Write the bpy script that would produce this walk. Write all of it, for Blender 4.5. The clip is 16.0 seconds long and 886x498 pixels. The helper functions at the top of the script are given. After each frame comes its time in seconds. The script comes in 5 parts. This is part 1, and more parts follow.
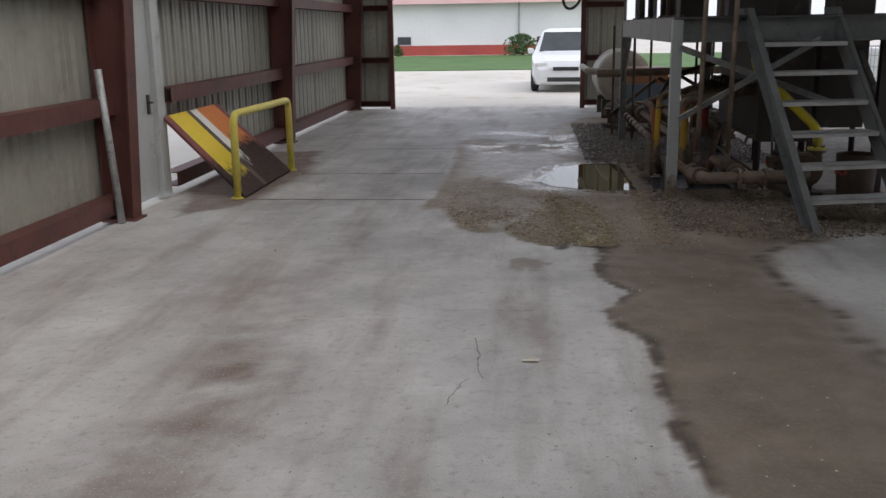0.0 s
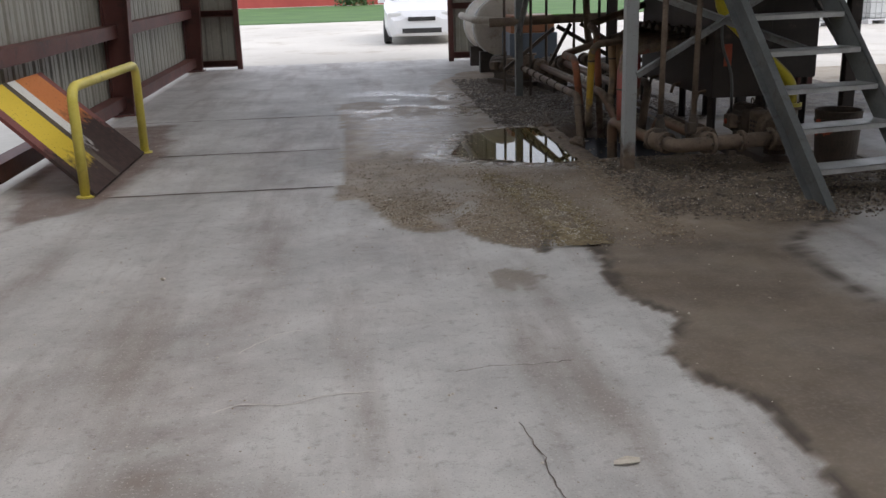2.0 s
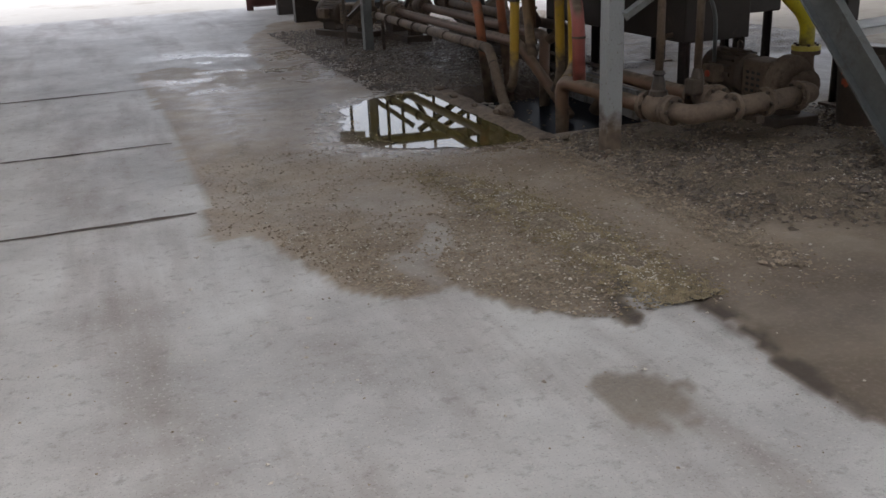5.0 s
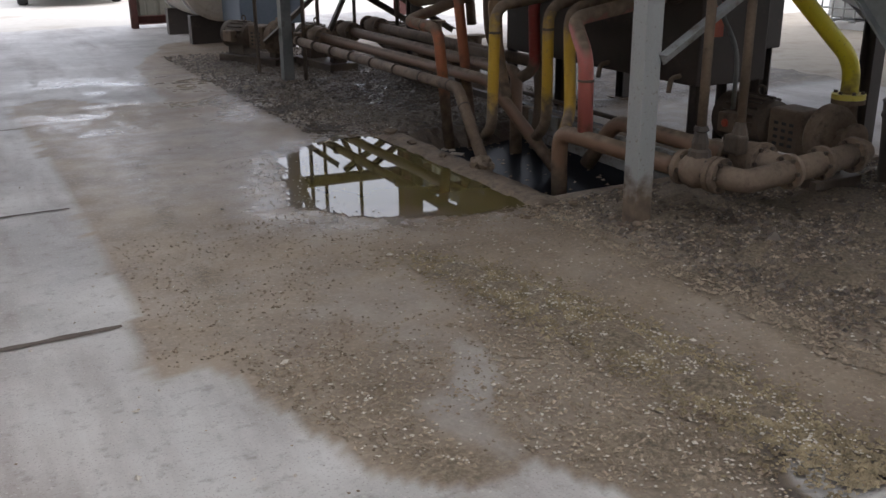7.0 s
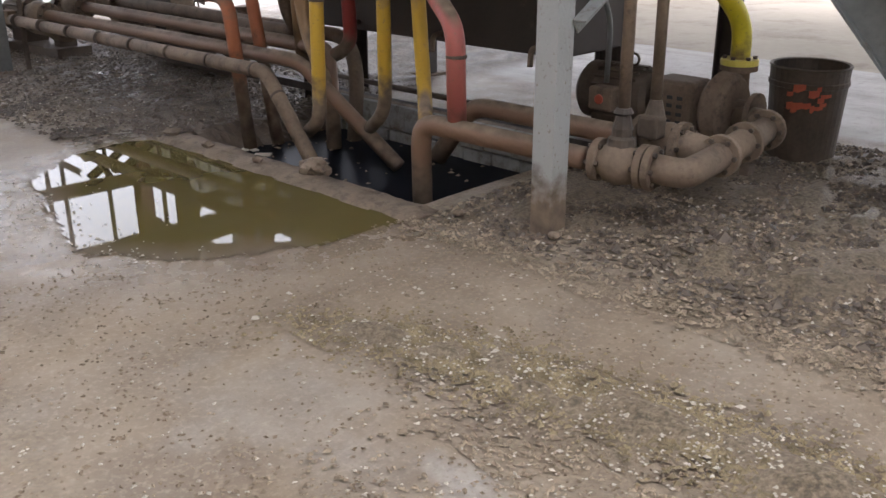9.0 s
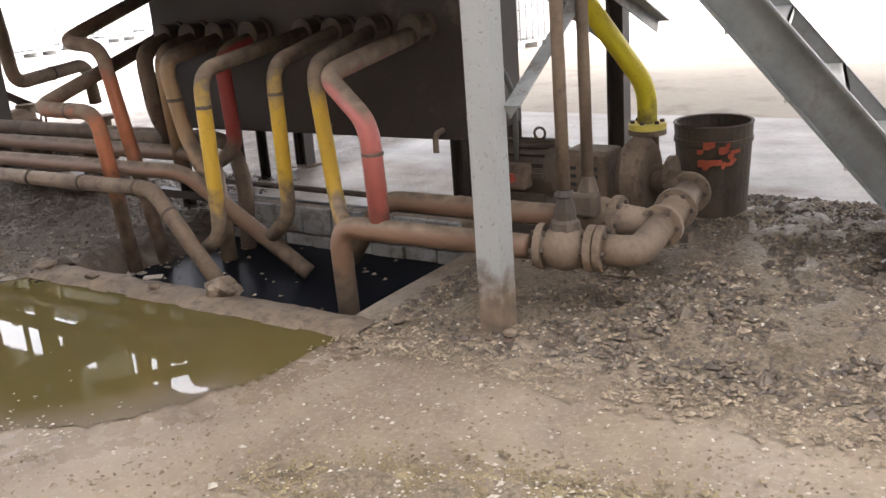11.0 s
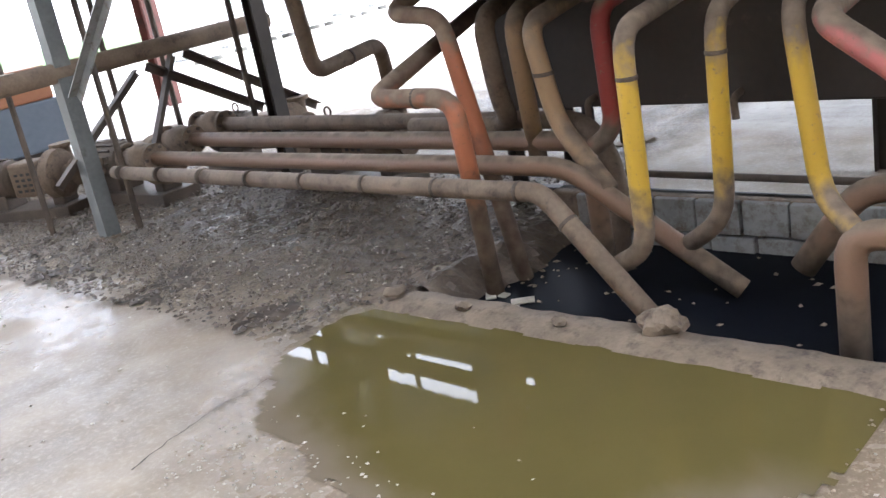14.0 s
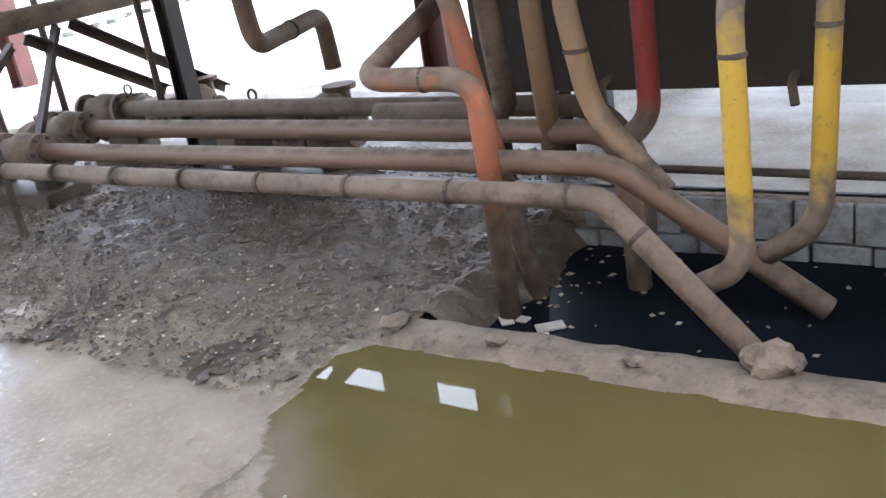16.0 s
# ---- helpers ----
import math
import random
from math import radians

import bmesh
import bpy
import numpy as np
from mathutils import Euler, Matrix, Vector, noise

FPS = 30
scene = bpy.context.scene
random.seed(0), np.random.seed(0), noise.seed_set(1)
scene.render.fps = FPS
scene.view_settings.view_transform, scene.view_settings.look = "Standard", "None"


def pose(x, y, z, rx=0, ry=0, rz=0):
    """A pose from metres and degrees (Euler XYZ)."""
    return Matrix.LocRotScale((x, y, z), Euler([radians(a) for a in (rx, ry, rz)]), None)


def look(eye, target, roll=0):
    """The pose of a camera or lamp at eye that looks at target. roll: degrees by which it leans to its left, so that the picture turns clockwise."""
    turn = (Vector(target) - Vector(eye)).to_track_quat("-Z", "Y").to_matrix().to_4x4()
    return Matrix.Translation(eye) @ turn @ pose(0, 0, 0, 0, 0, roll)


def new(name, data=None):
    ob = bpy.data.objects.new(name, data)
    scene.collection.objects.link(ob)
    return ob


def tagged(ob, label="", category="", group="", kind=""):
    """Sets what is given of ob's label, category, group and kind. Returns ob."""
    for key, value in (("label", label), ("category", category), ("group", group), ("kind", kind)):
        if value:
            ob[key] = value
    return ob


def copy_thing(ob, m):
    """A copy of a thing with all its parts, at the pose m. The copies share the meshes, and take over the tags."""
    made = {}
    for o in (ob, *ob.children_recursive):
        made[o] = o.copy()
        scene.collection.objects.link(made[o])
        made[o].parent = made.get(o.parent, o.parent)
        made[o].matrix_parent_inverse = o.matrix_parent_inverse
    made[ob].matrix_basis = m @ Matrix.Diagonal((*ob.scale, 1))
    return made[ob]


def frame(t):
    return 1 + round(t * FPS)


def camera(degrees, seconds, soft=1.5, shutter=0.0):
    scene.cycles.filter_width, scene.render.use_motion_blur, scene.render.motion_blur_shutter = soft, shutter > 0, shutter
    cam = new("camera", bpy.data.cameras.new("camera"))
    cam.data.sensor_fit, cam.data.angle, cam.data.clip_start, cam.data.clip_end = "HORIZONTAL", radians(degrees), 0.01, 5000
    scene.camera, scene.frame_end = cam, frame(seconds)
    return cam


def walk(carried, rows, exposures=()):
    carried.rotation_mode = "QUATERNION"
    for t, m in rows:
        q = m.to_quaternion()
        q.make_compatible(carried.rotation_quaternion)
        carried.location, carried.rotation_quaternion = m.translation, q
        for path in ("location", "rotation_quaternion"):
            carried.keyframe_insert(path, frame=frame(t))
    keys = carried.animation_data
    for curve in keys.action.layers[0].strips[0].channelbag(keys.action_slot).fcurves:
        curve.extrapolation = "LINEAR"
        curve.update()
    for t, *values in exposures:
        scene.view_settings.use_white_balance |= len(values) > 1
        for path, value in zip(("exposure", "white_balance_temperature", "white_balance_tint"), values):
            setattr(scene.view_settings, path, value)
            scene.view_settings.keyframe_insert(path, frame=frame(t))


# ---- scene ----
EXPOSURES = [(0.0, 0.1, 6250, 13), (3.5, 0.55, 6250, 13), (7.0, 0.85, 6250, 14), (9.5, 2.1, 6500, 16), (12.5, 2.62, 6700, 14), (15.0, 2.88, 5650, 12), (16.0, 2.95, 5700, 12)]
cam = camera(51.0, 16.0)
PATH = [
    (0, (0.965, -1.228, 1.757), (0.78, 0.709, 1.294), -0.9),
    (0.5, (0.714, -0.868, 1.779), (0.615, 1.06, 1.255), -1.5),
    (1, (0.465, -0.368, 1.774), (0.459, 1.546, 1.194), -1.6),
    (1.5, (0.27, 0.123, 1.731), (0.35, 2.034, 1.149), -1.6),
    (2, (0.078, 0.644, 1.689), (0.253, 2.553, 1.122), -1.7),
    (2.5, (-0.089, 1.162, 1.644), (0.173, 3.062, 1.076), -2.1),
    (3, (-0.205, 1.622, 1.654), (0.134, 3.5, 1.055), -2.7),
    (3.5, (-0.299, 2.087, 1.625), (0.124, 3.932, 0.98), -3.4),
    (3.7, (-0.354, 2.276, 1.58), (0.115, 4.108, 0.929), -2.9),
    (5.8, (-0.52, 4.001, 1.469), (0.162, 5.747, 0.772), -2.9),
    (6, (-0.521, 4.125, 1.477), (0.177, 5.883, 0.828), -3.0),
    (6.5, (-0.54, 4.519, 1.464), (0.234, 6.249, 0.824), -2.0),
    (7, (-0.572, 4.855, 1.461), (0.316, 6.52, 0.797), -0.6),
    (7.5, (-0.569, 5.236, 1.42), (0.455, 6.819, 0.751), 1.7),
    (8, (-0.564, 5.611, 1.38), (0.585, 7.1, 0.697), 2.4),
    (8.5, (-0.536, 5.957, 1.306), (0.725, 7.346, 0.614), 1.4),
    (9, (-0.437, 6.215, 1.305), (0.91, 7.506, 0.586), -0.1),
    (9.5, (-0.409, 6.391, 1.295), (1.045, 7.573, 0.596), 0.0),
    (9.7, (-0.403, 6.49, 1.317), (1.108, 7.603, 0.624), 0.9),
    (11.8, (-0.402, 6.859, 1.408), (1.178, 7.949, 0.845), -7.0),
    (12, (-0.362, 6.954, 1.428), (1.178, 8.083, 0.834), -8.5),
    (12.5, (-0.306, 7.181, 1.384), (1.179, 8.373, 0.772), -9.7),
    (13, (-0.272, 7.495, 1.359), (1.212, 8.682, 0.735), -9.0),
    (13.5, (-0.188, 7.821, 1.323), (1.247, 9.071, 0.708), -9.4),
    (14, (-0.137, 8.18, 1.325), (1.202, 9.535, 0.716), -10.9),
    (14.5, (-0.106, 8.456, 1.31), (1.235, 9.8, 0.682), -11.1),
    (15, (-0.08, 8.731, 1.305), (1.293, 10.024, 0.64), -10.6),
    (15.5, (-0.025, 8.933, 1.288), (1.396, 10.162, 0.602), -10.0),
    (16, (0.084, 9.088, 1.295), (1.597, 10.196, 0.6), -9.2),
]
walk(cam, [(t, look(eye, target, roll)) for t, eye, target, roll in PATH], exposures=EXPOSURES)

# ---- world and light ----
world = bpy.data.worlds.new("world")
scene.world = world
world.use_nodes = True
wn = world.node_tree.nodes
sky = wn.new("ShaderNodeTexSky")
sky.sky_type = "NISHITA"
sky.sun_disc = False
sky.sun_elevation, sky.sun_rotation = radians(52), radians(100)
sky.air_density, sky.dust_density = 1.0, 4.0
soft = wn.new("ShaderNodeMix")
soft.data_type = "RGBA"
soft.inputs[0].default_value = 0.72
soft.inputs[7].default_value = (8.0, 8.2, 8.6, 1)
world.node_tree.links.new(sky.outputs[0], soft.inputs[6])
world.node_tree.links.new(soft.outputs[2], wn["Background"].inputs[0])
wn["Background"].inputs[1].default_value = 0.15
sun = new("sun", bpy.data.lights.new("sun", "SUN"))
sun.data.energy, sun.data.angle, sun.data.color = 1.0, radians(60), (1.0, 0.97, 0.93)
sun.matrix_world = look((20, -6, 30), (0, 6, 0))


# ---- materials ----
def mat(name, a, b, rough=0.7, metal=0.0, big=1.5, fine=40.0, bump=0.2, grime=None, grime_at=0.55, spec=0.5):
    """Two colours mixed at a broad and a fine scale, an optional third for grime, and fine relief."""
    m = bpy.data.materials.new(name)
    m.use_nodes = True
    n, l = m.node_tree.nodes, m.node_tree.links
    p = n["Principled BSDF"]
    tc = n.new("ShaderNodeTexCoord")
    n1, n2 = n.new("ShaderNodeTexNoise"), n.new("ShaderNodeTexNoise")
    n1.inputs["Scale"].default_value, n1.inputs["Detail"].default_value = big, 6
    n2.inputs["Scale"].default_value, n2.inputs["Detail"].default_value = fine, 5
    for x in (n1, n2):
        l.new(tc.outputs["Object"], x.inputs["Vector"])
    add = n.new("ShaderNodeMath")
    add.operation = "MULTIPLY_ADD"
    add.inputs[1].default_value = 0.45
    l.new(n2.outputs[0], add.inputs[0])
    l.new(n1.outputs[0], add.inputs[2])
    ramp = n.new("ShaderNodeMapRange")
    ramp.inputs[1].default_value, ramp.inputs[2].default_value = 0.5, 0.95
    l.new(add.outputs[0], ramp.inputs[0])
    mix = n.new("ShaderNodeMix")
    mix.data_type = "RGBA"
    mix.inputs[6].default_value, mix.inputs[7].default_value = (*a, 1), (*b, 1)
    l.new(ramp.outputs[0], mix.inputs[0])
    colour = mix.outputs[2]
    if grime:
        n3 = n.new("ShaderNodeTexNoise")
        n3.inputs["Scale"].default_value, n3.inputs["Detail"].default_value = big * 2.7, 9
        n3.inputs["Roughness"].default_value = 0.7
        l.new(tc.outputs["Object"], n3.inputs["Vector"])
        r3 = n.new("ShaderNodeMapRange")
        r3.inputs[1].default_value, r3.inputs[2].default_value = grime_at - 0.08, grime_at + 0.1
        l.new(n3.outputs[0], r3.inputs[0])
        g = n.new("ShaderNodeMix")
        g.data_type = "RGBA"
        g.inputs[7].default_value = (*grime, 1)
        l.new(r3.outputs[0], g.inputs[0])
        l.new(colour, g.inputs[6])
        colour = g.outputs[2]
    l.new(colour, p.inputs["Base Color"])
    rr = n.new("ShaderNodeMapRange")
    rr.inputs[3].default_value, rr.inputs[4].default_value = max(0.02, rough - 0.12), min(1.0, rough + 0.12)
    l.new(n2.outputs[0], rr.inputs[0])
    l.new(rr.outputs[0], p.inputs["Roughness"])
    p.inputs["Metallic"].default_value = metal
    p.inputs["Specular IOR Level"].default_value = spec
    if bump:
        bn = n.new("ShaderNodeBump")
        bn.inputs["Strength"].default_value, bn.inputs["Distance"].default_value = bump, 0.01
        l.new(add.outputs[0], bn.inputs["Height"])
        l.new(bn.outputs[0], p.inputs["Normal"])
    return m


def dusty_paint(name, paint, low, high, dust=(0.20, 0.145, 0.10), top=(0.23, 0.17, 0.12), lying=True):
    """Pipe paint that shows through a coat of dried mud between two heights, with a ragged edge, and dust lying on what faces up."""
    m = bpy.data.materials.new(name)
    m.use_nodes = True
    n, l = m.node_tree.nodes, m.node_tree.links
    p = n["Principled BSDF"]
    geo = n.new("ShaderNodeNewGeometry")
    sep = n.new("ShaderNodeSeparateXYZ")
    l.new(geo.outputs["Position"], sep.inputs[0])
    noise1 = n.new("ShaderNodeTexNoise")
    noise1.inputs["Scale"].default_value, noise1.inputs["Detail"].default_value = 14, 8
    l.new(geo.outputs["Position"], noise1.inputs["Vector"])

    def math_node(op, x, y):
        q = n.new("ShaderNodeMath")
        q.operation = op
        for i, v in enumerate((x, y)):
            if isinstance(v, (int, float)):
                q.inputs[i].default_value = v
            else:
                l.new(v, q.inputs[i])
        return q.outputs[0]

    wob = math_node("ADD", sep.outputs[2], math_node("MULTIPLY", math_node("SUBTRACT", noise1.outputs[0], 0.5), 0.35))

    def step(v, lo, hi):
        q = n.new("ShaderNodeMapRange")
        q.inputs[1].default_value, q.inputs[2].default_value = lo, hi
        l.new(v, q.inputs[0])
        return q.outputs[0]

    mask = math_node("MULTIPLY", step(wob, low - 0.05, low + 0.1), step(wob, high + 0.05, high - 0.06))
    speck = n.new("ShaderNodeTexNoise")
    speck.inputs["Scale"].default_value, speck.inputs["Detail"].default_value = 60, 4
    l.new(geo.outputs["Position"], speck.inputs["Vector"])
    mask = math_node("MULTIPLY", mask, step(speck.outputs[0], 0.2, 0.38))
    nz = n.new("ShaderNodeSeparateXYZ")
    l.new(geo.outputs["Normal"], nz.inputs[0])
    if lying:
        mask = math_node("MULTIPLY", mask, step(nz.outputs[2], 0.75, 0.4))
    dmix = n.new("ShaderNodeMix")
    dmix.data_type = "RGBA"
    dmix.inputs[6].default_value, dmix.inputs[7].default_value = (*[c * 0.62 for c in dust], 1), (*top, 1)
    l.new(step(noise1.outputs[0], 0.35, 0.65), dmix.inputs[0])
    mix = n.new("ShaderNodeMix")
    mix.data_type = "RGBA"
    mix.inputs[7].default_value = (*paint, 1)
    l.new(dmix.outputs[2], mix.inputs[6])
    l.new(mask, mix.inputs[0])
    l.new(mix.outputs[2], p.inputs["Base Color"])
    rough = n.new("ShaderNodeMapRange")
    rough.inputs[3].default_value, rough.inputs[4].default_value = 0.85, 0.5
    l.new(mask, rough.inputs[0])
    l.new(rough.outputs[0], p.inputs["Roughness"])
    bn = n.new("ShaderNodeBump")
    bn.inputs["Strength"].default_value, bn.inputs["Distance"].default_value = 0.35, 0.006
    l.new(speck.outputs[0], bn.inputs["Height"])
    l.new(bn.outputs[0], p.inputs["Normal"])
    return m


DUST = mat("dried_mud_on_steel", (0.12, 0.085, 0.06), (0.235, 0.175, 0.125), 0.82, big=4, fine=60, bump=0.4, grime=(0.06, 0.045, 0.035), grime_at=0.62)
DUST_DARK = mat("oily_mud_on_steel", (0.05, 0.038, 0.03), (0.12, 0.09, 0.065), 0.65, big=4, fine=50, bump=0.4)
YELLOW_PIPE = dusty_paint("yellow_paint_under_dust", (0.5, 0.31, 0.03), 0.38, 0.86)
YELLOW_TOP = dusty_paint("yellow_paint_high", (0.66, 0.56, 0.03), 0.55, 3.0)
ORANGE_PIPE = dusty_paint("orange_paint_under_dust", (0.42, 0.15, 0.075), 0.34, 0.74, dust=(0.22, 0.14, 0.1))
ORANGE_TALL = dusty_paint("orange_paint_tall", (0.4, 0.14, 0.07), 0.45, 0.95, dust=(0.22, 0.14, 0.1))
RED_PIPE = dusty_paint("faded_red_paint", (0.4, 0.115, 0.095), 0.3, 0.9)
DEEP_RED = dusty_paint("deep_red_paint", (0.25, 0.03, 0.025), 0.5, 1.2)
TAN_PIPE = dusty_paint("tan_dust_pipe", (0.3, 0.19, 0.1), 0.45, 0.95)
POST_PAINT = dusty_paint("galvanised_post_with_mud", (0.36, 0.37, 0.36), 0.22, 5.0, dust=(0.2, 0.15, 0.11))
BROWN_PIPE = dusty_paint("red_brown_dust_pipe", (0.21, 0.125, 0.08), 0.1, 0.6)
STEEL_RED = mat("red_oxide_primer", (0.085, 0.026, 0.02), (0.13, 0.045, 0.034), 0.6, big=2, fine=30, bump=0.12, grime=(0.045, 0.025, 0.02), grime_at=0.6)
SHEET = mat("cream_wall_sheet", (0.26, 0.255, 0.21), (0.35, 0.34, 0.29), 0.5, big=0.8, fine=12, bump=0.06, grime=(0.22, 0.205, 0.16), grime_at=0.62)
ROOF_MAT = mat("roof_sheet", (0.3, 0.3, 0.28), (0.4, 0.4, 0.37), 0.6, big=0.8, fine=12, bump=0.05)
GALV = mat("galvanised_steel", (0.30, 0.31, 0.30), (0.45, 0.46, 0.45), 0.5, metal=0.45, big=6, fine=40, bump=0.1, grime=(0.2, 0.16, 0.12), grime_at=0.6)
STAIR_GREY = mat("grey_painted_steel", (0.12, 0.127, 0.123), (0.2, 0.208, 0.2), 0.5, metal=0.2, big=3, fine=40, bump=0.1, grime=(0.1, 0.085, 0.07), grime_at=0.63)
TREAD = mat("worn_tread_steel", (0.42, 0.42, 0.4), (0.6, 0.6, 0.58), 0.45, metal=0.5, big=6, fine=60, bump=0.2)
DARK_STEEL = mat("dark_tank_steel", (0.03, 0.024, 0.02), (0.06, 0.047, 0.04), 0.6, big=1.5, fine=30, bump=0.12, grime=(0.13, 0.1, 0.08), grime_at=0.66)
BLACK = mat("black_rubber", (0.02, 0.02, 0.02), (0.04, 0.04, 0.04), 0.6, big=6, fine=40, bump=0.1)
YELLOW = mat("safety_yellow_paint", (0.62, 0.52, 0.08), (0.72, 0.62, 0.14), 0.45, big=5, fine=40, bump=0.08, grime=(0.3, 0.24, 0.1), grime_at=0.66)
# Dark lower ends: mud and the shadow on the board's foot, both as colour.
RAMP_YELLOW = dusty_paint("board_yellow", (0.68, 0.5, 0.03), 0.22, 3.0, dust=(0.07, 0.045, 0.038), top=(0.06, 0.035, 0.03), lying=False)
RAMP_ORANGE = dusty_paint("board_orange", (0.58, 0.19, 0.04), 0.45, 3.0, dust=(0.07, 0.045, 0.038), top=(0.06, 0.035, 0.03), lying=False)
RAMP_MAROON = dusty_paint("board_maroon", (0.19, 0.06, 0.05), 0.35, 3.0, dust=(0.07, 0.045, 0.038), top=(0.06, 0.035, 0.03), lying=False)
RAMP_WHITE = dusty_paint("board_white", (0.7, 0.69, 0.66), 0.3, 3.0, dust=(0.07, 0.045, 0.038), top=(0.06, 0.035, 0.03), lying=False)
DOOR_MAT = mat("pale_grey_door", (0.4, 0.41, 0.4), (0.5, 0.51, 0.5), 0.5, big=2, fine=20, bump=0.05, grime=(0.28, 0.27, 0.24), grime_at=0.64)
WHITE = mat("white_car_paint", (0.75, 0.76, 0.77), (0.8, 0.81, 0.82), 0.2, big=1, fine=8, bump=0.0)
WHITE_WALL = mat("white_siding", (0.7, 0.7, 0.7), (0.8, 0.8, 0.79), 0.6, big=0.3, fine=6, bump=0.05)
RED_BASE = mat("red_siding", (0.33, 0.05, 0.04), (0.42, 0.08, 0.06), 0.6, big=0.5, fine=6, bump=0.05)
PINK_ROOF = mat("faded_red_roof", (0.42, 0.26, 0.25), (0.5, 0.33, 0.31), 0.6, big=0.5, fine=5, bump=0.05)
GLASS_DARK = mat("dark_car_glass", (0.03, 0.035, 0.04), (0.05, 0.055, 0.06), 0.08, big=1, fine=4, bump=0.0)
GRASS = mat("grass", (0.045, 0.11, 0.02), (0.085, 0.17, 0.035), 0.8, big=0.6, fine=30, bump=0.4)
LEAF = mat("leaf", (0.03, 0.075, 0.02), (0.07, 0.13, 0.03), 0.6, big=3, fine=20, bump=0.2)
APRON = mat("pale_concrete_apron", (0.5, 0.47, 0.42), (0.62, 0.59, 0.53), 0.75, big=0.25, fine=8, bump=0.15, grime=(0.38, 0.33, 0.26), grime_at=0.62)
BAY_FLOOR = mat("dusty_beige_slab", (0.3, 0.26, 0.2), (0.42, 0.37, 0.3), 0.8, big=0.5, fine=10, bump=0.15, grime=(0.22, 0.18, 0.13), grime_at=0.6)
CHIP = mat("gravel_chips", (0.13, 0.098, 0.066), (0.44, 0.355, 0.26), 0.85, big=14, fine=60, bump=0.2)
CHIP_OLIVE = mat("olive_grit", (0.12, 0.09, 0.05), (0.36, 0.29, 0.175), 0.8, big=14, fine=60, bump=0.2)
CHIP_DARK = mat("wet_dark_chips", (0.05, 0.038, 0.028), (0.17, 0.13, 0.095), 0.5, big=14, fine=60, bump=0.2)
CHIP_PALE = mat("pale_pebbles", (0.42, 0.37, 0.3), (0.62, 0.57, 0.49), 0.7, big=9, fine=60, bump=0.2)
MUD = mat("mud_ridge", (0.15, 0.112, 0.08), (0.27, 0.208, 0.15), 0.8, big=6, fine=70, bump=0.6, grime=(0.085, 0.06, 0.045), grime_at=0.58)
DARK_MUD = mat("dark_wet_mud", (0.06, 0.045, 0.034), (0.15, 0.115, 0.085), 0.55, big=7, fine=70, bump=0.6)
BLOCK = mat("grey_block", (0.2, 0.2, 0.19), (0.3, 0.3, 0.285), 0.85, big=5, fine=50, bump=0.3, grime=(0.13, 0.1, 0.08), grime_at=0.58)
TOTE = mat("white_plastic", (0.62, 0.63, 0.62), (0.72, 0.73, 0.72), 0.4, big=1, fine=10, bump=0.03)
BLUE_GREY = mat("blue_grey_plastic", (0.1, 0.13, 0.17), (0.15, 0.18, 0.22), 0.5, big=2, fine=20, bump=0.05)
ORANGE_BOX = mat("orange_plastic", (0.3, 0.12, 0.06), (0.38, 0.17, 0.08), 0.5, big=2, fine=20, bump=0.05)
PALE_TANK = mat("dusty_pale_tank", (0.42, 0.38, 0.32), (0.55, 0.51, 0.44), 0.6, big=2, fine=25, bump=0.1, grime=(0.3, 0.24, 0.18), grime_at=0.6)
RED_MARK = mat("red_spray_paint", (0.4, 0.07, 0.04), (0.5, 0.12, 0.06), 0.6, big=8, fine=60, bump=0.1)
JOINT = mat("damp_joint_filler", (0.085, 0.065, 0.05), (0.13, 0.1, 0.08), 0.8, big=6, fine=60, bump=0.3)


def water(name, deep, rough=0.02, bump=0.02):
    m = bpy.data.materials.new(name)
    m.use_nodes = True
    n, l = m.node_tree.nodes, m.node_tree.links
    p = n["Principled BSDF"]
    nz = n.new("ShaderNodeTexNoise")
    nz.inputs["Scale"].default_value, nz.inputs["Detail"].default_value = 3.0, 4
    tc = n.new("ShaderNodeTexCoord")
    l.new(tc.outputs["Object"], nz.inputs["Vector"])
    mix = n.new("ShaderNodeMix")
    mix.data_type = "RGBA"
    mix.inputs[6].default_value, mix.inputs[7].default_value = (*deep, 1), (*[c * 1.35 for c in deep], 1)
    l.new(nz.outputs[0], mix.inputs[0])
    l.new(mix.outputs[2], p.inputs["Base Color"])
    p.inputs["Roughness"].default_value, p.inputs["IOR"].default_value = rough, 1.33
    bn = n.new("ShaderNodeBump")
    bn.inputs["Strength"].default_value, bn.inputs["Distance"].default_value = bump, 0.01
    l.new(nz.outputs[0], bn.inputs["Height"])
    l.new(bn.outputs[0], p.inputs["Normal"])
    return m


PUDDLE = water("murky_puddle_water", (0.1, 0.08, 0.029))
PIT_WATER = water("black_sump_water", (0.006, 0.007, 0.01), 0.3, 0.08)
PIT_WATER.node_tree.nodes["Principled BSDF"].inputs["Specular IOR Level"].default_value = 0.04


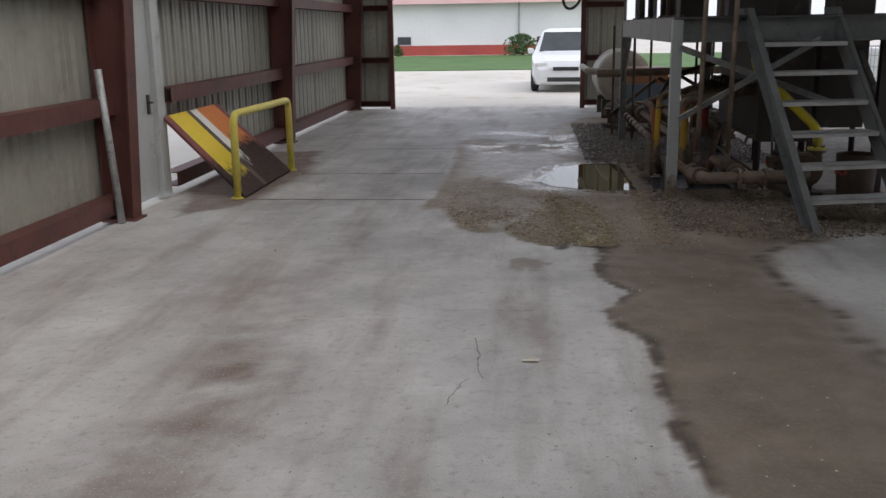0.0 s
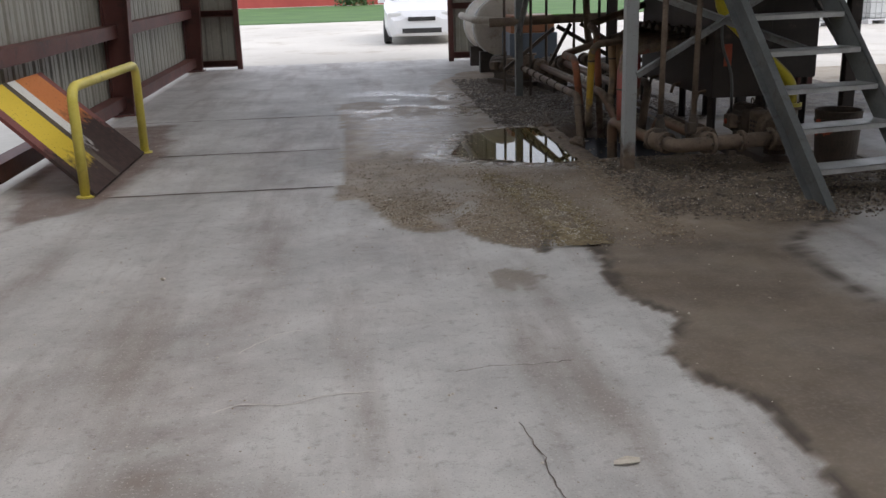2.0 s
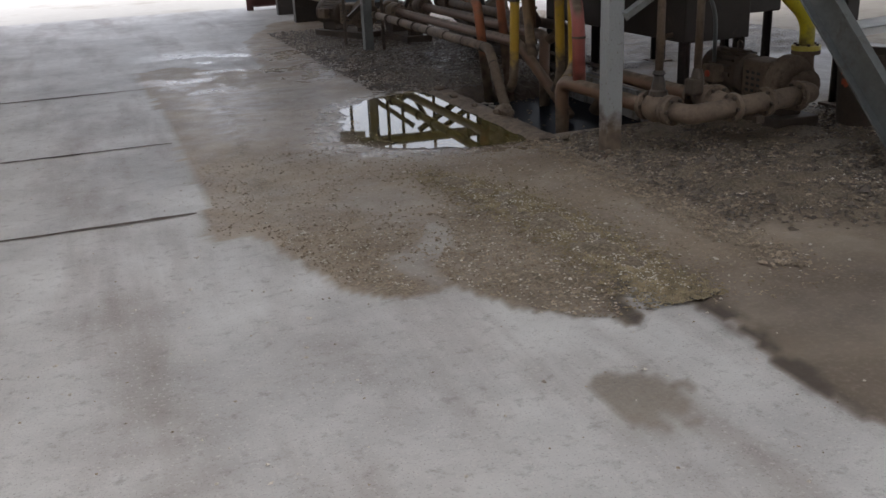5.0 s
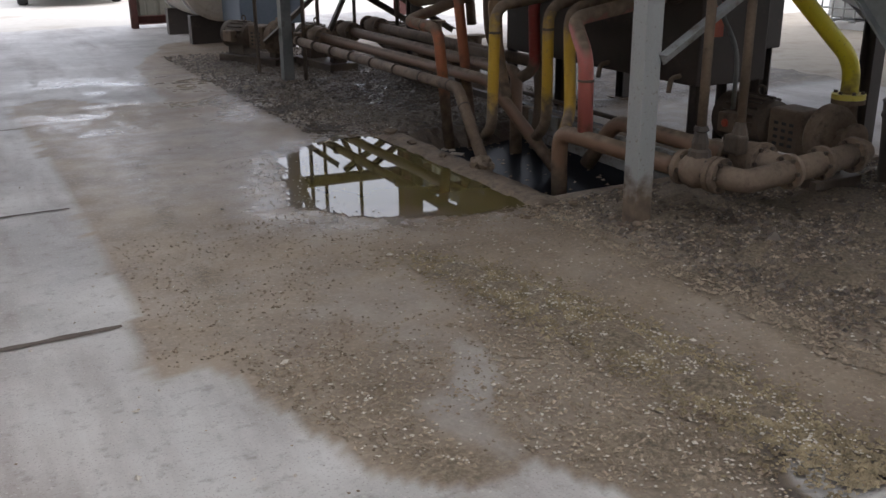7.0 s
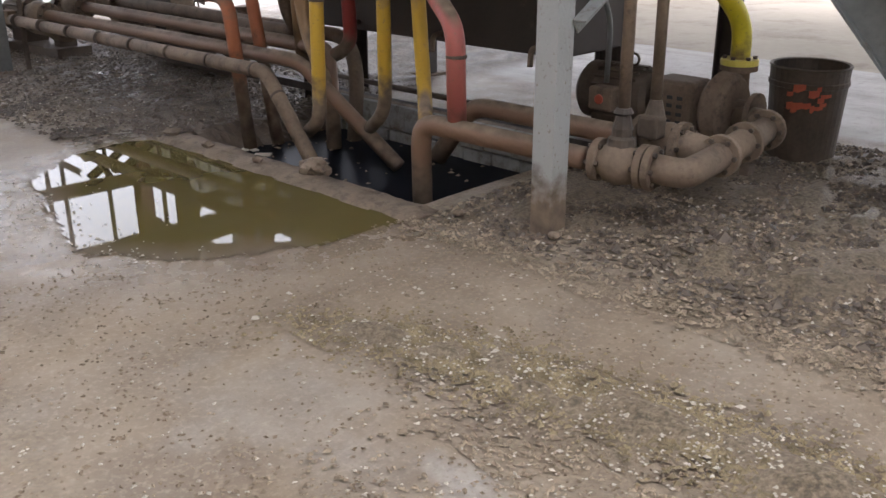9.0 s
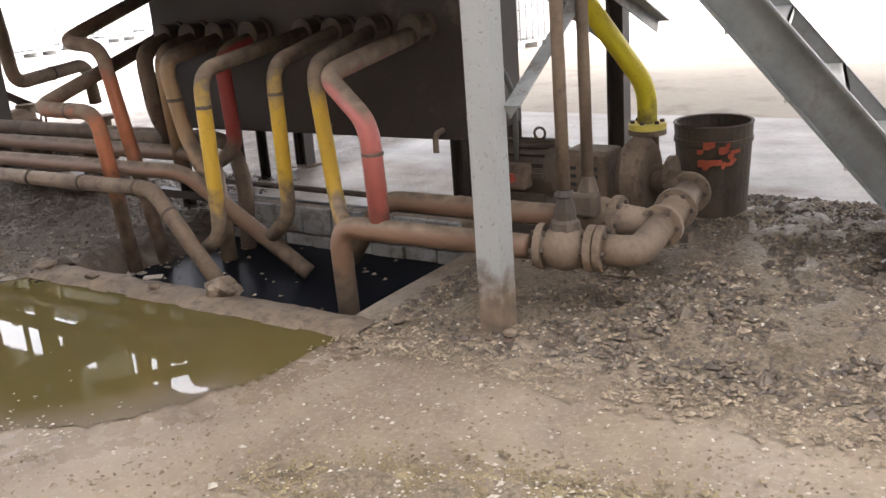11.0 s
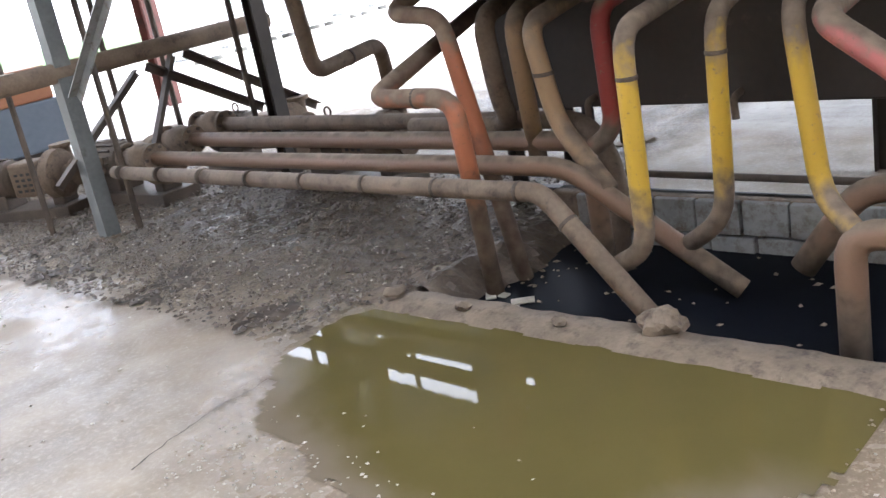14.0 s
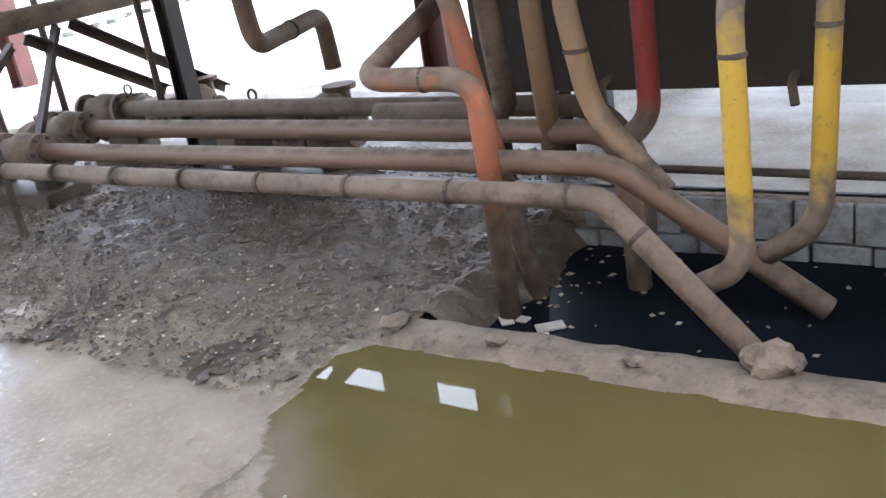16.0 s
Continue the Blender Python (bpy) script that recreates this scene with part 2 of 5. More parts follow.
def floor_material():
    """Worn concrete with damp brown stains (attribute damp), wet shine (attribute wet), and tyre wear plus a shaded
    dirty patch (attribute worn).
    """
    m = bpy.data.materials.new("stained_concrete")
    m.use_nodes = True
    n, l = m.node_tree.nodes, m.node_tree.links
    p = n["Principled BSDF"]
    tc = n.new("ShaderNodeTexCoord")

    def tex(scale, detail=6, stretch=None, rough=0.55):
        q = n.new("ShaderNodeTexNoise")
        q.inputs["Scale"].default_value, q.inputs["Detail"].default_value, q.inputs["Roughness"].default_value = scale, detail, rough
        if stretch:
            mp = n.new("ShaderNodeMapping")
            mp.inputs["Scale"].default_value = stretch
            l.new(tc.outputs["Object"], mp.inputs[0])
            l.new(mp.outputs[0], q.inputs["Vector"])
        else:
            l.new(tc.outputs["Object"], q.inputs["Vector"])
        return q.outputs[0]

    def step(v, lo, hi, a=0.0, b=1.0):
        q = n.new("ShaderNodeMapRange")
        for i, x in enumerate((lo, hi, a, b)):
            q.inputs[i + 1].default_value = x
        l.new(v, q.inputs[0])
        return q.outputs[0]

    def mixc(f, a, b):
        q = n.new("ShaderNodeMix")
        q.data_type = "RGBA"
        for i, v in ((0, f), (6, a), (7, b)):
            if isinstance(v, tuple):
                q.inputs[i].default_value = (*v, 1)
            else:
                l.new(v, q.inputs[i])
        return q.outputs[2]

    def attr(name):
        q = n.new("ShaderNodeAttribute")
        q.attribute_name = name
        return q.outputs["Fac"]

    damp, wet, grit, worn = attr("damp"), attr("wet"), attr("grit"), attr("worn")
    base = mixc(step(tex(0.9, 8, None, 0.62), 0.36, 0.64), (0.35, 0.335, 0.318), (0.56, 0.545, 0.52))
    base = mixc(step(tex(1.0, 7, (2.2, 0.35, 1), 0.6), 0.48, 0.68, 0.0, 0.7), base, (0.22, 0.175, 0.15))
    base = mixc(step(tex(5, 8, None, 0.7), 0.56, 0.72, 0.0, 0.55), base, (0.42, 0.4, 0.375))
    base = mixc(worn, base, (0.16, 0.11, 0.088))
    base = mixc(step(tex(70, 3), 0.58, 0.7, 0.0, 0.75), base, (0.52, 0.49, 0.45))
    base = mixc(step(tex(17, 7, None, 0.7), 0.54, 0.68, 0.0, 0.5), base, (0.19, 0.165, 0.145))
    base = mixc(step(tex(120, 3), 0.58, 0.72, 0.0, 0.6), base, (0.12, 0.1, 0.085))
    brown = mixc(step(tex(2.2, 8, None, 0.62), 0.35, 0.66), (0.2, 0.152, 0.11), (0.34, 0.27, 0.195))
    brown = mixc(step(tex(45, 5, None, 0.7), 0.5, 0.75), brown, (0.42, 0.345, 0.26))
    colour = mixc(damp, base, brown)
    gritc = mixc(step(tex(55, 5, None, 0.7), 0.4, 0.62), (0.1, 0.075, 0.047), (0.31, 0.245, 0.165))
    colour = mixc(grit, colour, gritc)
    colour = mixc(attr("edge"), colour, (0.055, 0.042, 0.033))
    l.new(colour, p.inputs["Base Color"])
    rough = n.new("ShaderNodeMix")
    rough.data_type = "FLOAT"
    l.new(wet, rough.inputs[0])
    l.new(step(tex(6, 6), 0.35, 0.65, 0.5, 0.72), rough.inputs[2])
    l.new(step(tex(9, 6), 0.4, 0.62, 0.07, 0.32), rough.inputs[3])
    l.new(rough.outputs[0], p.inputs["Roughness"])
    bn = n.new("ShaderNodeBump")
    bn.inputs["Distance"].default_value = 0.012
    strength = n.new("ShaderNodeMath")
    strength.operation = "MULTIPLY_ADD"
    l.new(grit, strength.inputs[0])
    strength.inputs[1].default_value, strength.inputs[2].default_value = 0.8, 0.16
    l.new(strength.outputs[0], bn.inputs["Strength"])
    l.new(tex(60, 6, None, 0.7), bn.inputs["Height"])
    l.new(bn.outputs[0], p.inputs["Normal"])
    return m


FLOOR = floor_material()


# ---- builders ----
def link(name, bm, material, parent=None, label="", smooth=False):
    me = bpy.data.meshes.new(name)
    bmesh.ops.recalc_face_normals(bm, faces=bm.faces[:])
    if smooth:
        for f in bm.faces:
            f.smooth = True
    bm.to_mesh(me)
    bm.free()
    me.materials.append(material)
    ob = new(name, me)
    if parent:
        ob.parent = parent
    if label:
        ob["label"] = label
    return ob


def part(name, bm, material, parent, label="", smooth=False):
    return link(name, bm, material, parent, label, smooth)


def thing(name, label, category, group="", kind=""):
    return tagged(new(name), label, category, group, kind)


def box(bm, x0, x1, y0, y1, z0, z1, bevel=0.0):
    made = bmesh.ops.create_cube(bm, size=1.0)["verts"]
    for v in made:
        v.co = Vector((x0 + (v.co.x + 0.5) * (x1 - x0), y0 + (v.co.y + 0.5) * (y1 - y0), z0 + (v.co.z + 0.5) * (z1 - z0)))
    if bevel:
        edges = list({e for v in made for e in v.link_edges})
        bmesh.ops.bevel(bm, geom=edges, offset=bevel, segments=2, profile=0.5, affect="EDGES")
    return bm


def boxed(*a, bevel=0.004):
    return box(bmesh.new(), *a, bevel=bevel)


def frame_of(d):
    d = d.normalized()
    u = d.cross(Vector((0, 0, 1)) if abs(d.z) < 0.95 else Vector((0, 1, 0))).normalized()
    return d, u, d.cross(u)


def fillet(points, radius, steps=6):
    """A polyline with its corners rounded."""
    pts = [Vector(p) for p in points]
    out = [pts[0]]
    for a, b, c in zip(pts, pts[1:], pts[2:]):
        u, v = (a - b), (c - b)
        r = min(radius, u.length * 0.48, v.length * 0.48)
        p, q = b + u.normalized() * r, b + v.normalized() * r
        for i in range(steps + 1):
            t = i / steps
            out.append((1 - t) ** 2 * p + 2 * t * (1 - t) * b + t * t * q)
    out.append(pts[-1])
    return out


def tube(bm, points, r, seg=14, corner=0.1, cap=True):
    path = fillet(points, corner) if len(points) > 2 else [Vector(p) for p in points]
    rings = []
    _, u, _ = frame_of(path[1] - path[0])
    for i, p in enumerate(path):
        d = (path[min(i + 1, len(path) - 1)] - path[max(i - 1, 0)]).normalized()
        u = (u - d * u.dot(d)).normalized()
        w = d.cross(u)
        rings.append([bm.verts.new(p + (u * math.cos(k * math.tau / seg) + w * math.sin(k * math.tau / seg)) * r) for k in range(seg)])
    for a, b in zip(rings, rings[1:]):
        for k in range(seg):
            bm.faces.new((a[k], a[(k + 1) % seg], b[(k + 1) % seg], b[k]))
    if cap:
        bm.faces.new(rings[0][::-1])
        bm.faces.new(rings[-1])
    return bm


def lathe(bm, base, axis, profile, seg=24):
    """Rings of (distance along axis, radius) from base."""
    d, u, w = frame_of(Vector(axis))
    rings = []
    for h, r in profile:
        rings.append([bm.verts.new(Vector(base) + d * h + (u * math.cos(k * math.tau / seg) + w * math.sin(k * math.tau / seg)) * max(r, 0.0005)) for k in range(seg)])
    for a, b in zip(rings, rings[1:]):
        for k in range(seg):
            bm.faces.new((a[k], a[(k + 1) % seg], b[(k + 1) % seg], b[k]))
    bm.faces.new(rings[0][::-1])
    bm.faces.new(rings[-1])
    return bm


def section(bm, a, b, profile, turn=0.0):
    """A straight steel bar from a to b with a closed outline."""
    a, b = Vector(a), Vector(b)
    d, u, w = frame_of(b - a)
    c, s = math.cos(turn), math.sin(turn)
    u, w = u * c + w * s, w * c - u * s
    ends = [[bm.verts.new(p + u * x + w * y) for x, y in profile] for p in (a, b)]
    k = len(profile)
    for i in range(k):
        bm.faces.new((ends[0][i], ends[0][(i + 1) % k], ends[1][(i + 1) % k], ends[1][i]))
    bm.faces.new(ends[0][::-1])
    bm.faces.new(ends[1])
    return bm


def i_beam(w, h, t):
    return [(-w / 2, -h / 2), (w / 2, -h / 2), (w / 2, -h / 2 + t), (t / 2, -h / 2 + t), (t / 2, h / 2 - t), (w / 2, h / 2 - t), (w / 2, h / 2), (-w / 2, h / 2), (-w / 2, h / 2 - t), (-t / 2, h / 2 - t), (-t / 2, -h / 2 + t), (-w / 2, -h / 2 + t)]


def channel(w, h, t):
    return [(-w / 2, -h / 2), (w / 2, -h / 2), (w / 2, -h / 2 + t), (-w / 2 + t, -h / 2 + t), (-w / 2 + t, h / 2 - t), (w / 2, h / 2 - t), (w / 2, h / 2), (-w / 2, h / 2)]


def angle(w, t):
    return [(0, 0), (w, 0), (w, t), (t, t), (t, w), (0, w)]


def smooth_step(x):
    x = np.clip(x, 0, 1)
    return x * x * (3 - 2 * x)


def field(x, y, scale, seed):
    return np.array([noise.fractal(Vector((a * scale, b * scale, seed)), 0.6, 2.0, 5) for a, b in zip(x.ravel(), y.ravel())]).reshape(x.shape)


def inside_distance(x, y, poly):
    """Signed distance to a closed outline, positive within."""
    best = np.full(x.shape, 1e9)
    within = np.zeros(x.shape, bool)
    for (x0, y0), (x1, y1) in zip(poly, poly[1:] + poly[:1]):
        dx, dy = x1 - x0, y1 - y0
        t = np.clip(((x - x0) * dx + (y - y0) * dy) / (dx * dx + dy * dy + 1e-9), 0, 1)
        best = np.minimum(best, np.hypot(x - x0 - t * dx, y - y0 - t * dy))
        cross = ((y0 > y) != (y1 > y)) & (x < dx * (y - y0) / (dy if abs(dy) > 1e-9 else 1e-9) + x0)
        within ^= cross
    return np.where(within, best, -best)


# ---- floor, ground, sump ----
X0, X1, Y0, Y1 = -2.95, 7.0, -9.0, 20.2
PIT = (2.32, 3.3, 9.0, 10.88)
DAMP_OUTLINE = [(2.1, 0.5), (1.66, 2.2), (1.6, 3.08), (1.64, 3.9), (1.45, 4.24), (1.41, 4.5), (1.6, 4.88), (1.45, 5.2), (1.52, 5.87), (1.5, 6.4), (1.47, 6.72), (1.36, 6.45), (1.2, 6.13), (1.03, 6.25), (0.87, 6.45),
                (0.735, 6.75), (0.6, 6.74), (0.29, 6.96), (0.25, 7.17), (0.18, 7.47), (0.09, 7.85), (-0.09, 7.8), (-0.14, 8.02), (-0.04, 8.67), (-0.06, 9.57), (-0.04, 10.7), (-0.11, 12.6), (-0.14, 13.6), (0.3, 13.9), (0.6, 13.4),
                (1.1, 13.1), (1.3, 15.4), (2.06, 17.4), (3.6, 18.0), (6.0, 16.0), (5.0, 11.0), (4.9, 8.4), (4.2, 7.2), (3.2, 6.5), (2.75, 5.9), (2.75, 5.2), (2.9, 4.4), (2.85, 3.6), (3.2, 0.8)]
PUDDLE_OUTLINE = [(2.12, 8.9), (2.12, 11.0), (1.9, 10.98), (1.52, 10.86), (1.3, 10.6), (1.12, 10.1), (0.98, 9.5), (1.2, 9.2), (1.6, 9.0), (1.9, 8.92)]


def ridge_line(y):
    """The x of the swept ridge of grit at each y."""
    return 1.5 - 0.09 * np.maximum(y - 6.9, 0) ** 2 - 0.04 * np.maximum(y - 6.9, 0)


def build_floor():
    xs = np.concatenate([np.arange(X0, 0.0, 0.06), np.arange(0.0, PIT[0] - 0.01, 0.035), np.arange(PIT[0], PIT[1], 0.08), np.arange(PIT[1], X1 + 0.05, 0.1)])
    ys = np.concatenate([np.arange(Y0, 1.0, 0.12), np.arange(1.0, PIT[2] - 0.01, 0.036), np.linspace(PIT[2], PIT[3], 36)[:-1], np.arange(PIT[3], Y1 + 0.05, 0.07)])
    gx, gy = np.meshgrid(xs, ys, indexing="ij")
    wob = field(gx, gy, 1.6, 3.0)
    wob2 = field(gx, gy, 5.0, 9.0)
    d = inside_distance(gx, gy, DAMP_OUTLINE) + 0.05 * wob + 0.03 * wob2
    damp = smooth_step(d / np.where(gx > 2.3, 0.5, 0.03) + 0.5)
    # a dry pale tongue inside the stain, and drier patches
    tongue = inside_distance(gx, gy, [(0.68, 6.8), (0.57, 7.07), (0.58, 7.25), (0.74, 7.3), (0.88, 7.46), (0.92, 7.65), (1.0, 7.5), (0.92, 7.25), (0.72, 7.06), (0.73, 6.84)]) + 0.05 * wob2
    damp *= 1 - 0.5 * smooth_step(tongue / 0.06 + 0.5)
    white = inside_distance(gx, gy, [(0.55, 8.1), (0.85, 8.5), (1.15, 8.35), (1.1, 7.85), (0.8, 7.6)]) + 0.12 * wob2
    damp *= 1 - 0.3 * smooth_step(white / 0.2 + 0.3)
    damp = np.clip(damp * (0.95 + 0.12 * wob), 0, 1)
    small = np.hypot((gx - 0.95) / 0.14, (gy - 5.65) / 0.2) + 0.5 * wob2
    damp = np.maximum(damp, 0.55 * smooth_step((1.1 - small) / 0.3))
    puddle = inside_distance(gx, gy, PUDDLE_OUTLINE)
    near = smooth_step((puddle + 0.55) / 0.5) * (gx < 2.2)
    sheen = smooth_step((wob + 0.15) / 0.5) * smooth_step((gy - 11.0) / 1.5) * smooth_step((16.5 - gy) / 2.5) * smooth_step((gx + 0.3) / 0.6) * smooth_step((2.4 - gx) / 0.6)
    oil = smooth_step(1.6 - np.hypot((gx - 2.95) / 0.45, (gy - 12.4) / 0.7) + 0.6 * wob2)
    film = smooth_step((1.7 - gx) / 0.5) * smooth_step((gx + 0.1) / 0.5) * smooth_step((gy - 9.4) / 0.8) * smooth_step((12.6 - gy) / 0.8)
    wet = np.clip(np.maximum(np.maximum(np.maximum(near * 0.9, sheen * 0.9), film * 0.5), 0.9 * oil), 0, 1)
    ridge = np.exp(-((gx - ridge_line(gy)) / 0.12) ** 2) * smooth_step((gy - 6.2) / 0.5) * smooth_step((8.7 - gy) / 0.6)
    track = np.exp(-((gx - (0.27 + 0.05 * (gy - 8.0)) - 0.05 * wob) / 0.07) ** 2) * smooth_step((gy - 7.2) / 0.4) * smooth_step((13.0 - gy) / 1.5)
    furrow = np.exp(-((gx - (2.12 + 0.05 * wob)) / 0.06) ** 2) * smooth_step((gy - 6.2) / 0.5) * smooth_step((8.9 - gy) / 0.3)
    lobe = damp * smooth_step((7.75 - gy) / 0.4) * smooth_step((gy - 6.1) / 0.2) * smooth_step((1.5 - gx) / 0.1) * (1 - smooth_step(tongue / 0.06 + 0.5))
    mound = inside_distance(gx, gy, [(2.25, 8.9), (2.3, 7.0), (3.2, 6.6), (4.6, 7.2), (4.7, 8.2), (4.2, 8.9), (3.3, 8.9), (2.5, 9.0)])
    heap = np.clip(smooth_step(mound / 0.5 + 0.55 + 0.5 * wob) * (0.75 + 0.4 * wob2), 0, 1)
    spill = smooth_step((gx - (1.75 + 0.25 * wob)) / 0.35) * smooth_step((gy - 10.8) / 0.3) * smooth_step((17 - gy) / 2.5)
    front = smooth_step((1.42 - gx) / 0.2) * smooth_step((gx - 0.2) / 0.5) * smooth_step((8.2 - gy) / 1.2) * damp * smooth_step(wob + 0.55)
    grit = np.clip(ridge * (0.65 + 0.5 * wob2) + heap + spill * 0.9 + 0.5 * front + 0.35 * lobe * (0.6 + wob2) + 0.6 * track * (0.6 + wob2) + 0.7 * furrow, 0, 1)
    worn = np.clip(0.5 * np.exp(-((gx + 0.45 + 0.04 * gy) / 0.32) ** 2) * (0.6 + wob) + 0.35 * np.exp(-((gx - 0.15) / 0.2) ** 2) * (0.3 + wob) * (gy > 5), 0, 0.6) * smooth_step((9 - gy) / 5)
    fan = np.exp(-((gx + 0.55) / 0.4) ** 2) * smooth_step((4.6 - gy) / 1.5) * (0.5 + wob)
    rim = 0.85 * np.exp(-((d - 0.03) / 0.04) ** 2) * (gx > 1.2) * smooth_step((6.7 - gy) / 0.3) * smooth_step(wob2 + 0.6)
    # Dirty patch below the leaning board, its shadow put into the colour too.
    shaded_dirt = inside_distance(gx, gy, [(-2.45, 7.4), (-1.95, 8.25), (-1.85, 10.3), (-2.1, 12.3), (-2.94, 12.3), (-2.94, 8.9)]) + 0.12 * wob
    worn = np.clip(worn + 0.35 * fan + 0.8 * rim + 0.95 * smooth_step(shaded_dirt / 0.15 + 0.4), 0, 0.95)
    rough = smooth_step(mound / 0.45 + 0.2) * (0.05 + 0.03 * wob2 + 0.02 * wob) + spill * (0.012 + 0.022 * wob2) + ridge * (0.018 + 0.02 * wob2) + lobe * (0.004 + 0.008 * wob2) + track * 0.01 * (0.5 + wob2) + furrow * (0.012 + 0.02 * wob2)
    dip = -0.004 * smooth_step((puddle + 0.1) / 0.2)
    z = np.maximum(rough, 0) + dip
    nx, ny = gx.shape
    verts = np.stack([gx, gy, z], -1).reshape(-1, 3)
    idx = np.arange(nx * ny).reshape(nx, ny)
    cx, cy = (gx[:-1, :-1] + gx[1:, 1:]) / 2, (gy[:-1, :-1] + gy[1:, 1:]) / 2
    keep = ~((cx > PIT[0]) & (cx < PIT[1] + 0.02) & (cy > PIT[2]) & (cy < PIT[3]))
    quads = np.stack([idx[:-1, :-1], idx[1:, :-1], idx[1:, 1:], idx[:-1, 1:]], -1)[keep]
    me = bpy.data.meshes.new("floor")
    me.from_pydata(verts.tolist(), [], quads.tolist())
    for name, values in (("damp", damp), ("wet", wet), ("grit", grit), ("worn", worn), ("edge", np.clip(rim + 0.5 * damp * smooth_step((6.9 - gy) / 0.9) + 0.6 * spill * smooth_step((gx - 1.9) / 0.4) * (0.7 + 0.6 * wob2) + 0.3 * heap * (0.6 + wob), 0, 0.9))):
        me.attributes.new(name, "FLOAT", "POINT").data.foreach_set("value", values.ravel().astype(np.float32))
    me.polygons.foreach_set("use_smooth", np.ones(len(quads), bool))
    me.materials.append(FLOOR)
    return tagged(new("floor", me), "worn grey concrete slab with brown damp stains and grit", "floor", kind="structure")


build_floor()

bm = bmesh.new()
R = 400.0
outer = [(-R, -R), (R, -R), (R, R), (-R, R)]
inner = [(X0, Y0), (X1, Y0), (X1, Y1), (X0, Y1)]
vo = [bm.verts.new((x, y, -0.03)) for x, y in outer]
vi = [bm.verts.new((x, y, -0.03)) for x, y in inner]
for i in range(4):
    bm.faces.new((vo[i], vo[(i + 1) % 4], vi[(i + 1) % 4], vi[i]))
tagged(link("ground", bm, APRON), "pale dusty concrete yard in open daylight", "ground", kind="structure")
tagged(link("grass_strip", boxed(-60, 70, 39.0, 60.0, -0.03, 0.0, bevel=0), GRASS), "strip of mown green grass beyond the yard", "grass", kind="structure")

# sump: walls, bottom, black water, curb
sump = thing("sump_pit", "open concrete sump with black oily water and pipes", "pit", kind="structure")
part("sump_floor", boxed(PIT[0], PIT[1], PIT[2], PIT[3], -0.7, -0.6, bevel=0), MUD, sump)
part("near_wall", boxed(PIT[0] - 0.1, PIT[0], PIT[2], PIT[3], -0.6, -0.002, bevel=0), MUD, sump)
part("end_wall", boxed(PIT[0] - 0.1, PIT[1] + 0.1, PIT[2] - 0.1, PIT[2], -0.6, -0.002, bevel=0), MUD, sump)
part("end_wall", boxed(PIT[0] - 0.1, PIT[1] + 0.1, PIT[3], PIT[3] + 0.1, -0.6, -0.002, bevel=0), DUST_DARK, sump)
part("back_wall", boxed(PIT[1] + 0.03, PIT[1] + 0.12, PIT[2], PIT[3], -0.6, 0.12, bevel=0.01), MUD, sump)
for row in range(2):
    for k in range(9):
        y = PIT[2] + 0.02 + k * 0.205 + row * 0.06
        if y + 0.19 < PIT[3]:
            part("block", boxed(PIT[1] - 0.015 + 0.01 * (k % 2), PIT[1] + 0.03, y, y + 0.195, -0.18 + row * 0.155, -0.035 + row * 0.155, bevel=0.006), BLOCK, sump)
bm = bmesh.new()
vs = [bm.verts.new(p) for p in ((PIT[0] - 0.02, PIT[2] - 0.02, -0.1), (PIT[1], PIT[2] - 0.02, -0.1), (PIT[1], PIT[3] + 0.02, -0.1), (PIT[0] - 0.02, PIT[3] + 0.02, -0.1))]
bm.faces.new(vs)
part("sump_water", bm, PIT_WATER, sump, "still black oily water")


def lump_bar(x0, x1, y0, y1, h, seed, step=0.05):
    """A rough-topped mud-caked curb."""
    bm = bmesh.new()
    n = int((y1 - y0) / step)
    rows = []
    for i in range(n + 1):
        y = y0 + (y1 - y0) * i / n
        a = noise.fractal(Vector((y * 4, seed, 0)), 0.7, 2, 4) * 0.025
        b = noise.fractal(Vector((y * 4, seed, 7)), 0.7, 2, 4) * 0.02
        top = h * (1 + 0.6 * noise.fractal(Vector((y * 6, seed, 3)), 0.7, 2, 4))
        rows.append([bm.verts.new(p) for p in ((x0 + a, y, -0.01), (x0 + 0.05 + a, y, top * 0.8), ((x0 + x1) / 2, y, top * 1.05 + b * 0.4), (x1 - 0.03 + b, y, top), (x1 + b, y, -0.15))])
    for a, b in zip(rows, rows[1:]):
        for k in range(4):
            bm.faces.new((a[k], a[k + 1], b[k + 1], b[k]))
    return bm


tagged(link("sump_curb", lump_bar(2.1, 2.33, 8.85, 11.05, 0.018, 1.0), MUD, smooth=True), "low mud-caked concrete curb beside the sump", "curb", kind="structure")
bm = bmesh.new()
angle_bar = section(bm, (3.38, 8.6, 0.12), (3.38, 13.2, 0.12), angle(0.05, 0.008))
tagged(link("edge_angle", bm, DARK_STEEL), "rusty dark steel edge angle behind the sump", "steel edge", kind="structure")


